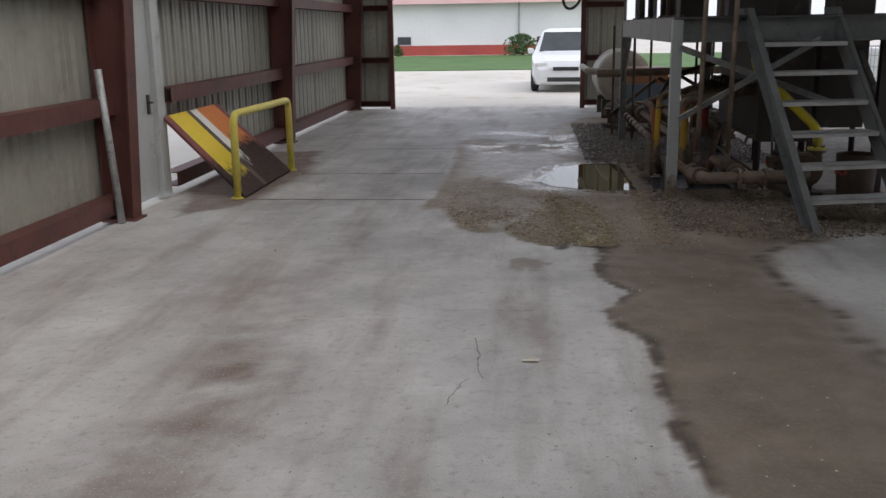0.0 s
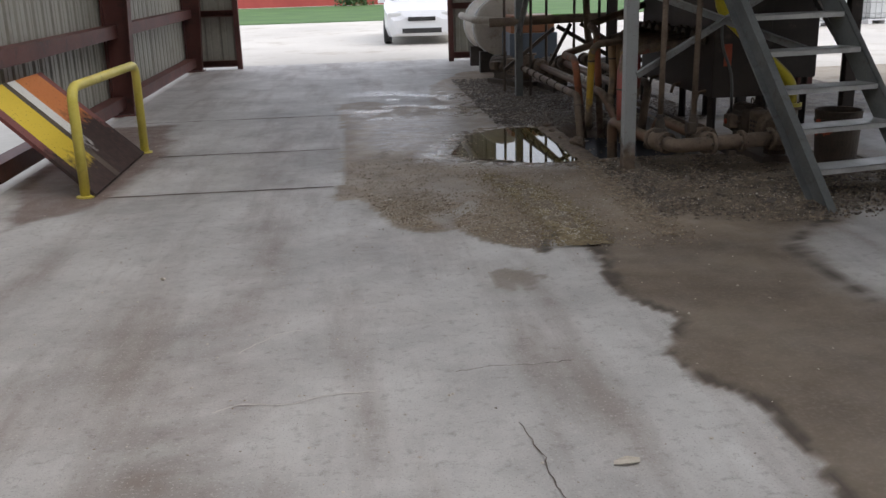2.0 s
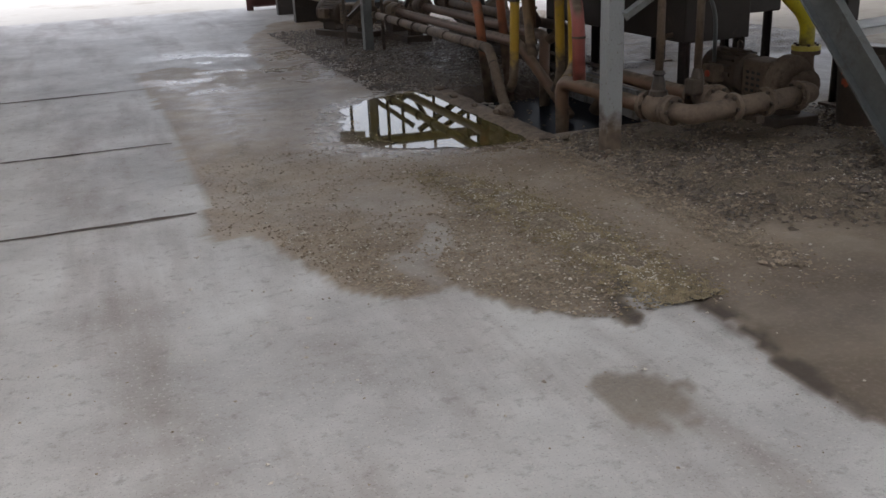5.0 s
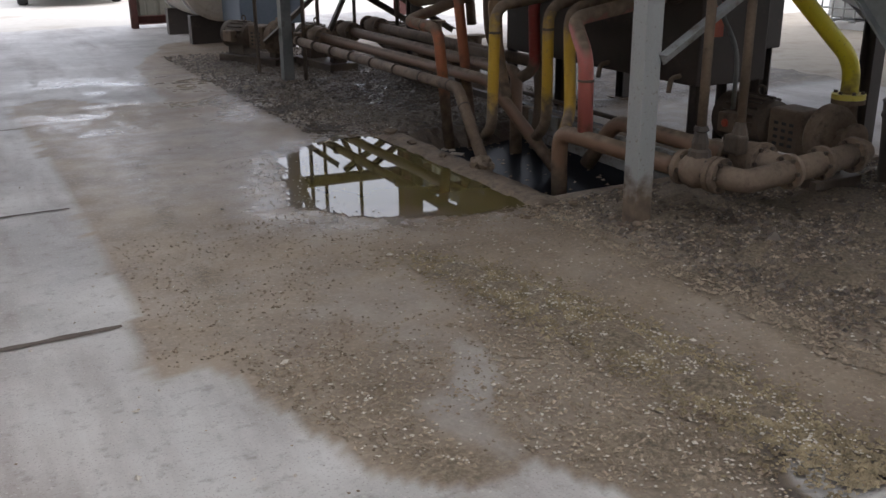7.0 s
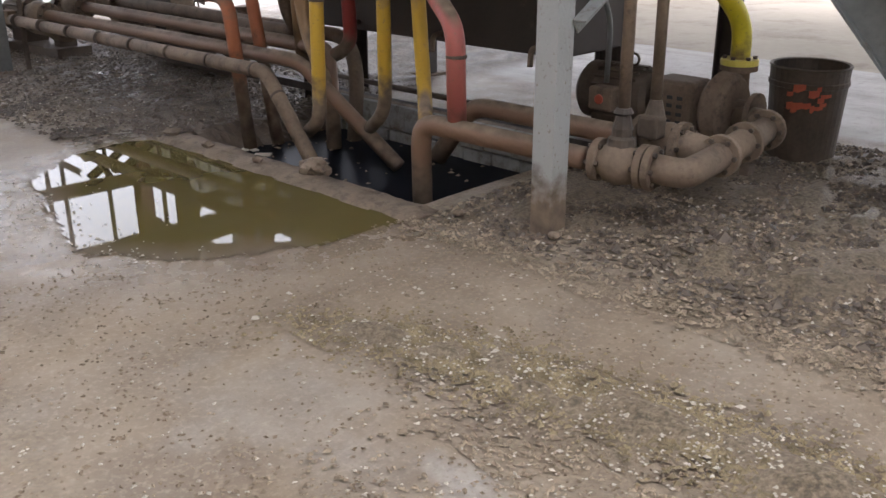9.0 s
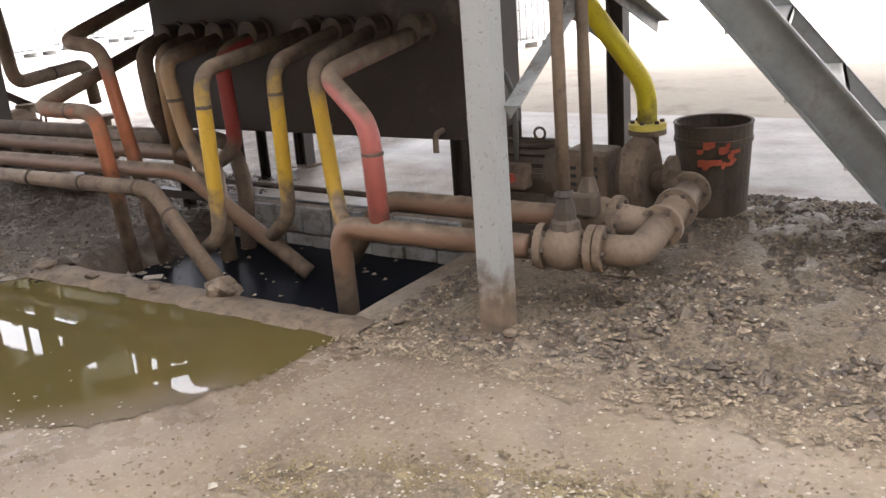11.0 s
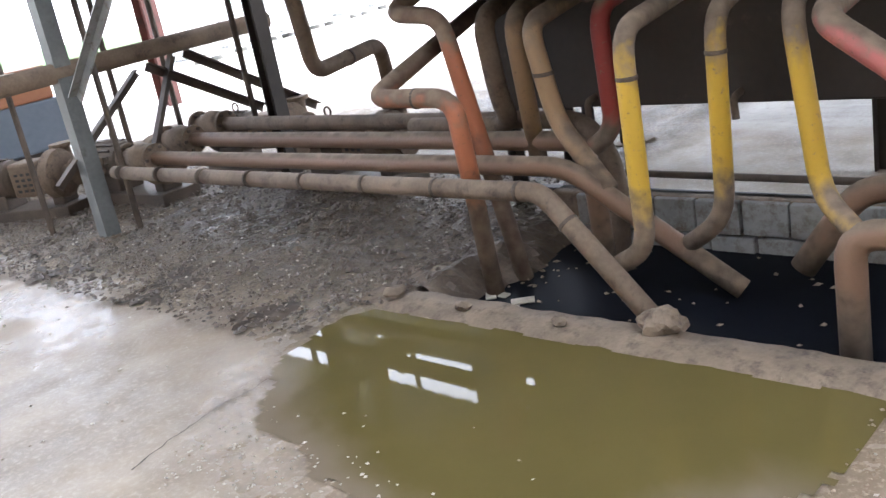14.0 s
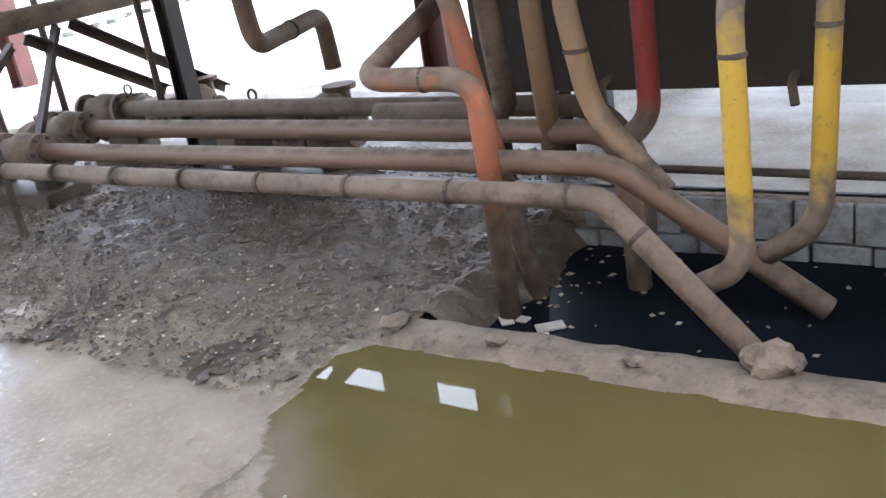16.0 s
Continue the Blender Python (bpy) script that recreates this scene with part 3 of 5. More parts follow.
def build_puddle():
    """A thin sheet of water, muddy at its shallow rim."""
    step = 0.028
    xs, ys = np.arange(0.8, 2.2, step), np.arange(8.7, 11.2, step)
    gx, gy = np.meshgrid(xs, ys, indexing="ij")
    depth = inside_distance(gx, gy, PUDDLE_OUTLINE) + 0.05 * field(gx, gy, 2.5, 2.0) + 0.015 * field(gx, gy, 11.0, 5.0)
    depth = np.where(gx > 1.9, np.maximum(depth, inside_distance(gx, gy, PUDDLE_OUTLINE)), depth)
    idx = np.arange(gx.size).reshape(gx.shape)
    keep = (depth[:-1, :-1] > 0) & (depth[1:, 1:] > -0.02)
    quads = np.stack([idx[:-1, :-1], idx[1:, :-1], idx[1:, 1:], idx[:-1, 1:]], -1)[keep]
    me = bpy.data.meshes.new("puddle")
    me.from_pydata(np.stack([gx, gy, np.full(gx.shape, 0.003)], -1).reshape(-1, 3).tolist(), [], quads.tolist())
    me.attributes.new("depth", "FLOAT", "POINT").data.foreach_set("value", np.maximum(smooth_step(depth / 0.22), smooth_step((gx - 1.5) / 0.3)).ravel().astype(np.float32))
    me.materials.append(PUDDLE)
    n, l = PUDDLE.node_tree.nodes, PUDDLE.node_tree.links
    p = n["Principled BSDF"]
    old = p.inputs["Base Color"].links[0].from_socket
    at = n.new("ShaderNodeAttribute")
    at.attribute_name = "depth"
    mix = n.new("ShaderNodeMix")
    mix.data_type = "RGBA"
    mix.inputs[6].default_value = (0.2, 0.16, 0.115, 1)
    l.new(at.outputs["Fac"], mix.inputs[0])
    l.new(old, mix.inputs[7])
    l.new(mix.outputs[2], p.inputs["Base Color"])
    return tagged(new("puddle", me), "shallow olive-brown puddle mirroring the open sides", "puddle", kind="structure")


build_puddle()

for y, xa, xb in ((8.34, -2.0, -0.12), (10.12, -1.9, -0.08), (12.55, -2.6, -0.1)):
    bm = bmesh.new()
    last = None
    n = 50
    for i in range(n + 1):
        x = xa + (xb - xa) * i / n
        w = 0.012 + 0.02 * max(0, noise.fractal(Vector((x * 3, y, 0)), 0.7, 2, 4) + 0.2)
        o = 0.012 * noise.fractal(Vector((x * 2, y, 5)), 0.7, 2, 4)
        pair = bm.verts.new((x, y + o - w, 0.004)), bm.verts.new((x, y + o + w * 0.7, 0.004))
        if last:
            bm.faces.new((last[0], pair[0], pair[1], last[1]))
        last = pair
    tagged(link("expansion_joint", bm, JOINT), "dark damp joint between concrete slabs", "floor joint", kind="structure")

# ---- building shell ----
WX = -3.12


def ribbed(bm, y0, y1, z0, z1, x=WX, pitch=0.3, along="y", ragged=0.0):
    """Trapezoid-ribbed wall sheet with thickness."""
    pts = []
    a = y0
    while a < y1 - 1e-6:
        for da, dx in ((0.0, 0.0), (0.03, 0.03), (0.06, 0.03), (0.09, 0.0), (0.165, 0.0), (0.172, 0.006), (0.188, 0.006), (0.195, 0.0)):
            if a + da < y1:
                pts.append((a + da, dx))
        a += pitch
    pts.append((y1, 0.0))
    prev = None
    for a, dx in pts:
        low = z0 + (ragged * noise.noise(Vector((a * 2, 0, 0))) if ragged else 0)
        if along == "y":
            c = [(x - dx, a, low), (x - dx, a, z1), (x - dx - 0.006, a, z1), (x - dx - 0.006, a, low)]
        else:
            c = [(a, x + dx, low), (a, x + dx, z1), (a, x + dx + 0.006, z1), (a, x + dx + 0.006, low)]
        vs = [bm.verts.new(p) for p in c]
        if prev:
            for k in range(4):
                bm.faces.new((prev[k], vs[k], vs[(k + 1) % 4], prev[(k + 1) % 4]))
        prev = vs
    return bm


wall = thing("wall_west", "cream ribbed steel wall sheeting on red-brown girts", "wall", kind="structure")
for a, b, lo in ((-4.2, -1.8, 0.1), (-1.8, 1.8, 0.1), (1.8, 4.8, 0.1), (4.8, 7.45, 0.1)):
    part("wall_sheet", ribbed(bmesh.new(), a, b, lo, 5.0), SHEET, wall)
part("wall_sheet", ribbed(bmesh.new(), 8.72, 10.75, 0.78, 5.0), SHEET, wall)
part("wall_sheet", ribbed(bmesh.new(), 10.75, 13.3, 0.2, 5.0, ragged=0.05), SHEET, wall)
part("wall_sheet", ribbed(bmesh.new(), 13.3, 16.4, 0.14, 5.0), SHEET, wall)
part("wall_sheet", ribbed(bmesh.new(), 16.4, 19.6, 0.14, 5.0), SHEET, wall)
part("wall_sheet", ribbed(bmesh.new(), 7.45, 8.72, 2.2, 5.0), SHEET, wall)
for z in (0.165, 1.09, 2.2, 3.4, 4.6):
    for a, b in ((-4.2, 7.3), (8.7, 19.6)) if z < 2.3 else ((-4.2, 19.6),):
        bm = bmesh.new()
        section(bm, (WX + 0.1, a, z), (WX + 0.1, b, z), channel(0.18, 0.16, 0.012), math.pi)
        part("girt", bm, STEEL_RED, wall)

for yc in (1.2, 7.3, 13.45, 19.5):
    col = thing("wall_column", "red-oxide tapered steel frame column", "column", "wall columns", kind="structure")
    bm = bmesh.new()
    w = 0.1
    for x0, x1, xt in ((-2.84, -2.82, 0.25), (-3.1, -3.08, 0.0)):
        vs = [bm.verts.new(p) for p in ((x0, yc - w, 0), (x1, yc - w, 0), (x1, yc + w, 0), (x0, yc + w, 0), (x0 + xt, yc - w, 5.0), (x1 + xt, yc - w, 5.0), (x1 + xt, yc + w, 5.0), (x0 + xt, yc + w, 5.0))]
        for f in ((0, 1, 2, 3), (4, 5, 6, 7), (0, 1, 5, 4), (1, 2, 6, 5), (2, 3, 7, 6), (3, 0, 4, 7)):
            bm.faces.new([vs[i] for i in f])
    part("flange", bm, STEEL_RED, col)
    bm = bmesh.new()
    vs = [bm.verts.new(p) for p in ((-3.08, yc - 0.006, 0), (-2.84, yc - 0.006, 0), (-2.84, yc + 0.006, 0), (-3.08, yc + 0.006, 0), (-3.08, yc - 0.006, 5), (-2.59, yc - 0.006, 5), (-2.59, yc + 0.006, 5), (-3.08, yc + 0.006, 5))]
    for f in ((0, 1, 2, 3), (4, 5, 6, 7), (0, 1, 5, 4), (1, 2, 6, 5), (2, 3, 7, 6), (3, 0, 4, 7)):
        bm.faces.new([vs[i] for i in f])
    part("web", bm, STEEL_RED, col)
    part("base_plate", boxed(-3.12, -2.78, yc - 0.14, yc + 0.14, -0.01, 0.018), STEEL_RED, col)

door = thing("door_1", "closed pale grey steel side door in its frame", "door", kind="structure")
part("door_leaf", boxed(-3.1, -3.055, 7.62, 8.46, 0.03, 2.1), DOOR_MAT, door)
part("jamb", boxed(-3.12, -3.0, 8.47, 8.68, 0.0, 2.2), DOOR_MAT, door)
part("jamb", boxed(-3.12, -3.02, 7.46, 7.61, 0.0, 2.2), DOOR_MAT, door)
part("head", boxed(-3.12, -3.02, 7.46, 8.68, 2.11, 2.25), DOOR_MAT, door)
handle = part("door_handle", boxed(-3.055, -3.035, 8.3, 8.36, 0.92, 1.12), DARK_STEEL, door)
bm = bmesh.new()
tube(bm, [(-3.04, 8.33, 1.04), (-2.99, 8.33, 1.04), (-2.99, 8.22, 1.04)], 0.01, 8, 0.02)
part("lever", bm, DARK_STEEL, handle)

end = thing("wall_north", "ribbed steel end wall beside the wide open gateway", "wall", kind="structure")
part("wall_sheet", ribbed(bmesh.new(), -3.1, -2.12, 0.1, 5.1, 19.66, along="x"), SHEET, end)
part("wall_sheet", ribbed(bmesh.new(), 2.12, 3.0, 0.1, 5.4, 19.66, along="x"), SHEET, end)
for x in (-2.1, 2.1):
    bm = bmesh.new()
    section(bm, (x, 19.6, 0), (x, 19.6, 5.2), channel(0.1, 0.09, 0.01))
    part("gate_jamb", bm, STEEL_RED, end)
for z in (0.12, 1.08, 2.2, 3.4):
    for a, b in ((-3.08, -2.15), (2.15, 3.0)):
        bm = bmesh.new()
        section(bm, (a, 19.58, z), (b, 19.58, z), channel(0.14, 0.12, 0.01))
        part("girt", bm, STEEL_RED, end)

# Unseen wall added to cut side light; high gaps feed the puddle's reflections.
east = thing("unseen_wall_east", "unseen cream sheeting cutting side light, with high gaps the puddle mirrors", "wall", kind="structure")
for a, b, lo, hi in ((-4.2, 2.0, 0.1, 5.05), (2.0, 5.5, 0.1, 5.05), (5.5, 11.0, 2.2, 5.05), (11.0, 19.6, 2.3, 2.95), (11.0, 19.6, 3.6, 5.05), (12.4, 13.0, 2.95, 3.6), (14.2, 14.9, 2.95, 3.6), (16.4, 17.2, 2.95, 3.6)):
    part("wall_sheet", ribbed(bmesh.new(), a, b, lo, hi, 6.6), SHEET, east)
# Unseen rear wall, added to block light on faces towards the entrance.
south = thing("unseen_wall_south", "unseen ribbed sheeting added to keep out light from behind", "wall", kind="structure")
part("wall_sheet", ribbed(bmesh.new(), -3.1, 6.6, 0.0, 5.6, -4.2, along="x"), SHEET, south)
# Roof is out of view; these strips are opened to daylight the floor.
DAYLIGHT_GAPS = [(-3.8, -1.6), (-1.2, 1.0), (1.4, 3.8), (4.2, 6.4), (7.5, 9.0), (10.6, 11.8), (14.0, 15.0), (17.0, 18.0)]
bm = bmesh.new()
panes = bmesh.new()
for (x0, z0), (x1, z1), cut in (((-3.3, 5.0), (-2.3, 5.14), False), ((-2.3, 5.14), (1.7, 5.708), True), ((1.7, 5.708), (2.0, 5.75), False), ((2.0, 5.75), (4.6, 5.383), None), ((4.6, 5.383), (6.6, 5.1), False)):
    ya = [-4.2 + i * 0.2 for i in range(121)]
    for a, b in zip(ya, ya[1:]):
        lit = (cut or (cut is None and a < 5.0)) and any(p <= (a + b) / 2 <= q for p, q in DAYLIGHT_GAPS)
        h = [0.0, 0.03] if not lit else [0.015, 0.015]
        mid = (a + b) / 2
        for p, q, ha, hb in ((a, mid, h[0], h[1]), (mid, b, h[1], h[0])):
            target = panes if lit else bm
            target.faces.new([target.verts.new(v) for v in ((x0, p, z0 + ha), (x1, p, z1 + ha), (x1, q, z1 + hb), (x0, q, z0 + hb))])
sheet = bpy.data.materials.new("translucent_roof_sheet")
sheet.use_nodes = True
sp = sheet.node_tree.nodes["Principled BSDF"]
sp.inputs["Base Color"].default_value, sp.inputs["Roughness"].default_value = (0.9, 0.9, 0.84, 1), 0.25
sp.inputs["Transmission Weight"].default_value, sp.inputs["IOR"].default_value = 1.0, 1.05
sky_ob = tagged(link("skylight", panes, sheet), "unseen translucent roof strips added to let daylight onto the floor", "skylight", kind="structure")
sky_ob.visible_shadow = False
roof = link("ceiling", bm, ROOF_MAT)
solid = roof.modifiers.new("thick", "SOLIDIFY")
solid.thickness = 0.02
tagged(roof, "ribbed steel roof sheeting over the bay", "ceiling", kind="structure")
for yc in (1.2, 7.3, 13.45, 19.4):
    bm = bmesh.new()
    section(bm, (-2.9, yc, 4.85), (2.0, yc, 5.55), i_beam(0.2, 0.35, 0.015))
    section(bm, (2.0, yc, 5.55), (6.5, yc, 4.9), i_beam(0.2, 0.35, 0.015))
    tagged(link("rafter", bm, STEEL_RED), "red-oxide steel roof rafter", "rafter", "rafters", kind="structure")
    bm = bmesh.new()
    section(bm, (6.45, yc, -0.02), (6.45, yc, 4.85), i_beam(0.2, 0.25, 0.015))
    tagged(link("side_column", bm, STEEL_RED), "red-oxide steel column at the open side", "column", "side columns", kind="structure")

# neighbouring open bay: slab, and an unseen low roof added to shade it
part_floor = link("bay_floor", boxed(X1 - 0.02, 12.4, -4.2, 16.0, -0.05, -0.004, bevel=0), BAY_FLOOR)
tagged(part_floor, "dusty beige concrete slab of the open side bay", "floor", kind="structure")
bm = bmesh.new()
ribs = [(-4.3 + k * 0.15, 0.03 * (k % 2)) for k in range(121)]
for (a, ha), (b, hb) in zip(ribs, ribs[1:]):
    bm.faces.new([bm.verts.new(v) for v in ((6.7, a, 2.9 + ha), (12.4, a, 2.6 + ha), (12.4, b, 2.6 + hb), (6.7, b, 2.9 + hb))])
shade_roof = link("unseen_bay_roof", bm, ROOF_MAT)
shade_roof.modifiers.new("thick", "SOLIDIFY").thickness = 0.02
tagged(shade_roof, "unseen low ribbed roof added to shade the side ground", "ceiling", kind="structure")

# ---- guard rail, leaning board, pipe post ----
rail = thing("guard_rail", "bent yellow steel pipe guard rail on the slab", "guard rail")
bm = bmesh.new()
tube(bm, [(-2.17, 8.42, -0.01), (-2.17, 8.42, 0.9), (-2.1, 10.45, 0.9), (-2.1, 10.45, -0.01)], 0.042, 16, 0.14)
part("rail_hoop", bm, YELLOW, rail, smooth=True)
for p in ((-2.17, 8.42), (-2.1, 10.45)):
    bm = bmesh.new()
    lathe(bm, (*p, 0.0), (0, 0, 1), [(0, 0.075), (0.012, 0.075), (0.014, 0.05)], 16)
    part("foot_collar", bm, YELLOW, rail)

board = thing("striped_board", "leaning ribbed board striped yellow, white and orange", "board")
A, B = Vector((-2.1, 0, 0.0)), Vector((-3.02, 0, 0.84))
slope = (B - A)
normal = Vector((slope.z, 0, -slope.x)).normalized()
edges = [(8.5, 8.62, RAMP_MAROON, "dark maroon edge"), (8.62, 9.06, RAMP_YELLOW, "ribbed yellow stripe"), (9.06, 9.16, DUST_DARK, "dark gap"), (9.16, 9.34, RAMP_WHITE, "scraped white stripe"), (9.34, 9.86, RAMP_ORANGE, "ribbed orange stripe"), (9.86, 9.98, RAMP_MAROON, "dark maroon edge")]
for y0, y1, mt, lab in edges:
    bm = bmesh.new()
    n = max(2, int((y1 - y0) / 0.045))
    prev = None
    for i in range(n * 2 + 1):
        yy = y0 + (y1 - y0) * i / (n * 2)
        h = 0.03 + (0.014 if i % 2 else 0.0)
        lo, hi = A.copy(), B.copy()
        lo.y, hi.y = 8.4 + (yy - 8.5) * 1.3, 8.6 + (yy - 8.5) * 1.2
        vs = [bm.verts.new(p) for p in (lo, hi, hi + normal * h, lo + normal * h)]
        if prev:
            for k in range(4):
                bm.faces.new((prev[k], vs[k], vs[(k + 1) % 4], prev[(k + 1) % 4]))
        else:
            bm.faces.new(vs)
        prev = vs
    bm.faces.new(prev)
    part("stripe", bm, mt, board, lab)

bm = bmesh.new()
tube(bm, [(-2.88, 7.08, 0.0), (-2.93, 6.99, 1.44)], 0.035, 12)
tagged(link("pipe_post", bm, GALV, smooth=True), "grey galvanised pipe leaning against the wall column", "pipe post")


# ---- access platform and stair ----
platform = thing("platform", "grey steel access platform on posts above the pumps", "platform")
PX0, PX1, PY0, PY1 = 2.405, 4.6, 8.355, 13.62
for k, (x, yy) in enumerate(((PX0, PY0), (PX0, PY1), (4.55, 8.75), (3.6, 13.25), (PX1, 11.2))):
    bm = bmesh.new()
    size = 0.1
    section(bm, (x, yy, -0.02), (x, yy, 1.8), [(-size / 2, -size / 2), (size / 2, -size / 2), (size / 2, size / 2), (-size / 2, size / 2)] if k < 2 else i_beam(size, size, 0.012), 0.0)
    post = part("post", bm, POST_PAINT if k == 0 else STAIR_GREY if k == 1 else DARK_STEEL, platform)
    bm = bmesh.new()
    box(bm, x - 0.1, x + 0.1, yy - 0.1, yy + 0.1, -0.01, 0.02, 0.004)
    part("base_plate", bm, DUST, post)
for a, b in (((PX0, PY0, 1.7), (4.7, PY0, 1.7)), ((PX0, PY0, 1.7), (PX0, PY1 + 0.1, 1.7)), ((4.65, PY0, 1.7), (4.65, PY1 + 0.1, 1.7)), ((PX0, PY1, 1.7), (4.65, PY1, 1.7)), ((PX0, 11.0, 1.7), (4.65, 11.0, 1.7))):
    bm = bmesh.new()
    section(bm, a, b, channel(0.07, 0.24, 0.01))
    part("beam", bm, STAIR_GREY, platform)
for a, b in (((PX0 + 0.03, 8.3, 0.86), (3.75, 8.3, 1.62)), ((PX0 + 0.03, 8.28, 1.56), (3.9, 8.28, 1.02)), ((PX0, 13.5, 0.9), (PX0, 12.6, 1.6)), ((4.55, 8.8, 0.9), (4.55, 9.8, 1.6))):
    bm = bmesh.new()
    section(bm, a, b, angle(0.06, 0.008))
    part("brace", bm, GALV, platform)
for k in range(4):
    a = PY0 + k * 1.33
    bm = boxed(PX0, 4.68 if k < 2 else 3.6, a, a + 1.322, 1.822, 1.832, bevel=0)
    part("deck_plate", bm, DARK_STEEL, platform, "dark steel deck plate")
for x, yy in ((PX0, PY0), (PX0, 10.1), (PX0, 11.9), (PX0, PY1), (4.65, PY0), (4.65, 10.1), (4.65, 11.9), (4.65, PY1)):
    bm = bmesh.new()
    tube(bm, [(x, yy, 1.82), (x, yy, 2.9)], 0.022, 10)
    part("rail_post", bm, STAIR_GREY, platform)
for z in (2.35, 2.9):
    for x in (PX0, 4.65):
        bm = bmesh.new()
        tube(bm, [(x, PY0, z), (x, PY1, z)], 0.022, 10)
        part("hand_rail", bm, STAIR_GREY, platform)

for x, yy, w, d, h in ((3.1, 9.4, 0.5, 0.7, 0.9), (3.5, 11.0, 0.9, 1.1, 1.3), (2.9, 12.6, 0.5, 0.6, 1.0), (4.1, 9.0, 0.4, 0.4, 0.5)):
    cab = thing("deck_cabinet", "dark dirty steel equipment box on the platform", "equipment box", "boxes on the platform")
    part("cabinet_body", boxed(x, x + w, yy, yy + d, 1.832, 1.832 + h, bevel=0.015), DARK_STEEL, cab)
    part("lid", boxed(x - 0.02, x + w + 0.02, yy - 0.02, yy + d + 0.02, 1.832 + h, 1.86 + h, bevel=0.006), DUST_DARK, cab)
    part("conduit", tube(bmesh.new(), [(x - 0.05, yy + 0.1, 1.83), (x - 0.05, yy + 0.1, 2.3), (x - 0.05, yy + 0.1, 3.6)], 0.025, 8), DUST_DARK, cab)
for x, yy in ((2.5, 9.0), (2.5, 9.6), (2.55, 10.5), (2.5, 11.3), (2.5, 12.2), (2.52, 13.0), (4.4, 9.8), (4.4, 11.9)):
    pipe_up = thing("riser_pipe", "dark dusty riser pipe through the platform", "pipe", "riser pipes")
    part("pipe_run", tube(bmesh.new(), [(x, yy, 1.833), (x, yy, 4.6)], 0.035, 10), DUST_DARK, pipe_up, smooth=True)
    part("collar", lathe(bmesh.new(), (x, yy, 1.833), (0, 0, 1), [(0, 0.06), (0.02, 0.06), (0.024, 0.04)], 12), DUST_DARK, pipe_up)

stair = thing("stair", "steep grey steel stair with worn open treads", "stair")
FOOT, TOP = Vector((3.4, 6.72, 0.0)), Vector((3.08, 8.3, 1.9))
across = Vector((0.83, 0.17, 0)).normalized() * 0.84
for o in (Vector((0, 0, 0)), across):
    bm = bmesh.new()
    run = (TOP - FOOT)
    a, b = FOOT + o, TOP + o
    lip = 0.012
    # channel stringer: web with two flanges, cut level at the floor
    flat = Vector((run.x, run.y, 0)).normalized()
    p = [a - flat * 0.06, a + flat * 0.16, b + flat * 0.16, b - flat * 0.06]
    t = across.normalized() * lip
    vs = [bm.verts.new(q) for q in p] + [bm.verts.new(q + t) for q in p]
    for f in ((0, 1, 2, 3), (4, 5, 6, 7), (0, 1, 5, 4), (1, 2, 6, 5), (2, 3, 7, 6), (3, 0, 4, 7)):
        bm.faces.new([vs[i] for i in f])
    web = part("stringer", bm, STAIR_GREY, stair)
    sgn = -1 if o.length < 0.01 else 1
    for q0, q1 in ((p[0], p[3]), (p[1], p[2])):
        g = across.normalized() * 0.055 * sgn
        th = flat * 0.014
        bm = bmesh.new()
        vs = [bm.verts.new(v) for v in (q0, q0 + g, q0 + g + th, q0 + th, q1, q1 + g, q1 + g + th, q1 + th)]
        for f in ((0, 1, 2, 3), (4, 5, 6, 7), (0, 1, 5, 4), (1, 2, 6, 5), (2, 3, 7, 6), (3, 0, 4, 7)):
            bm.faces.new([vs[i] for i in f])
        part("stringer_flange", bm, STAIR_GREY, web)
for k in range(1, 7):
    z = 0.262 * k
    c = FOOT + (TOP - FOOT) * (z / 1.9)
    flat = Vector((TOP.x - FOOT.x, TOP.y - FOOT.y, 0)).normalized()
    bm = bmesh.new()
    q = [c - flat * 0.06, c + flat * 0.17]
    for s0, s1, h0, h1 in ((0.0, 0.23, -0.004, 0.004), (0.0, 0.012, -0.035, 0.004), (0.218, 0.23, -0.035, 0.004)):
        e0, e1 = c + flat * (s0 - 0.06), c + flat * (s1 - 0.06)
        i0, i1 = across.normalized() * 0.012, across - across.normalized() * 0.0
        vs = [bm.verts.new(v) for v in [w + Vector((0, 0, h)) for h in (h0, h1) for w in (e0 + i0, e0 + i1, e1 + i1, e1 + i0)]]
        for f in ((0, 1, 2, 3), (4, 5, 6, 7), (0, 1, 5, 4), (1, 2, 6, 5), (2, 3, 7, 6), (3, 0, 4, 7)):
            bm.faces.new([vs[i] for i in f])
    part("tread", bm, TREAD, stair, "worn bare steel tread")

# ---- tank and manifold pipes ----
tank = thing("rectangular_tank", "dark dirty steel tank on legs behind the pipes", "tank")
part("tank_body", boxed(3.4, 3.95, 9.05, 11.2, 0.51, 1.68, bevel=0.01), DARK_STEEL, tank)
for x in (3.44, 3.9):
    for yy in (9.09, 11.15):
        bm = bmesh.new()
        section(bm, (x, yy, -0.02), (x, yy, 0.52), angle(0.06, 0.008))
        part("leg", bm, DARK_STEEL, tank)
part("red_mark", boxed(3.5, 3.57, 9.042, 9.0495, 0.8, 1.0, bevel=0), RED_MARK, tank, "smeared red spray paint")
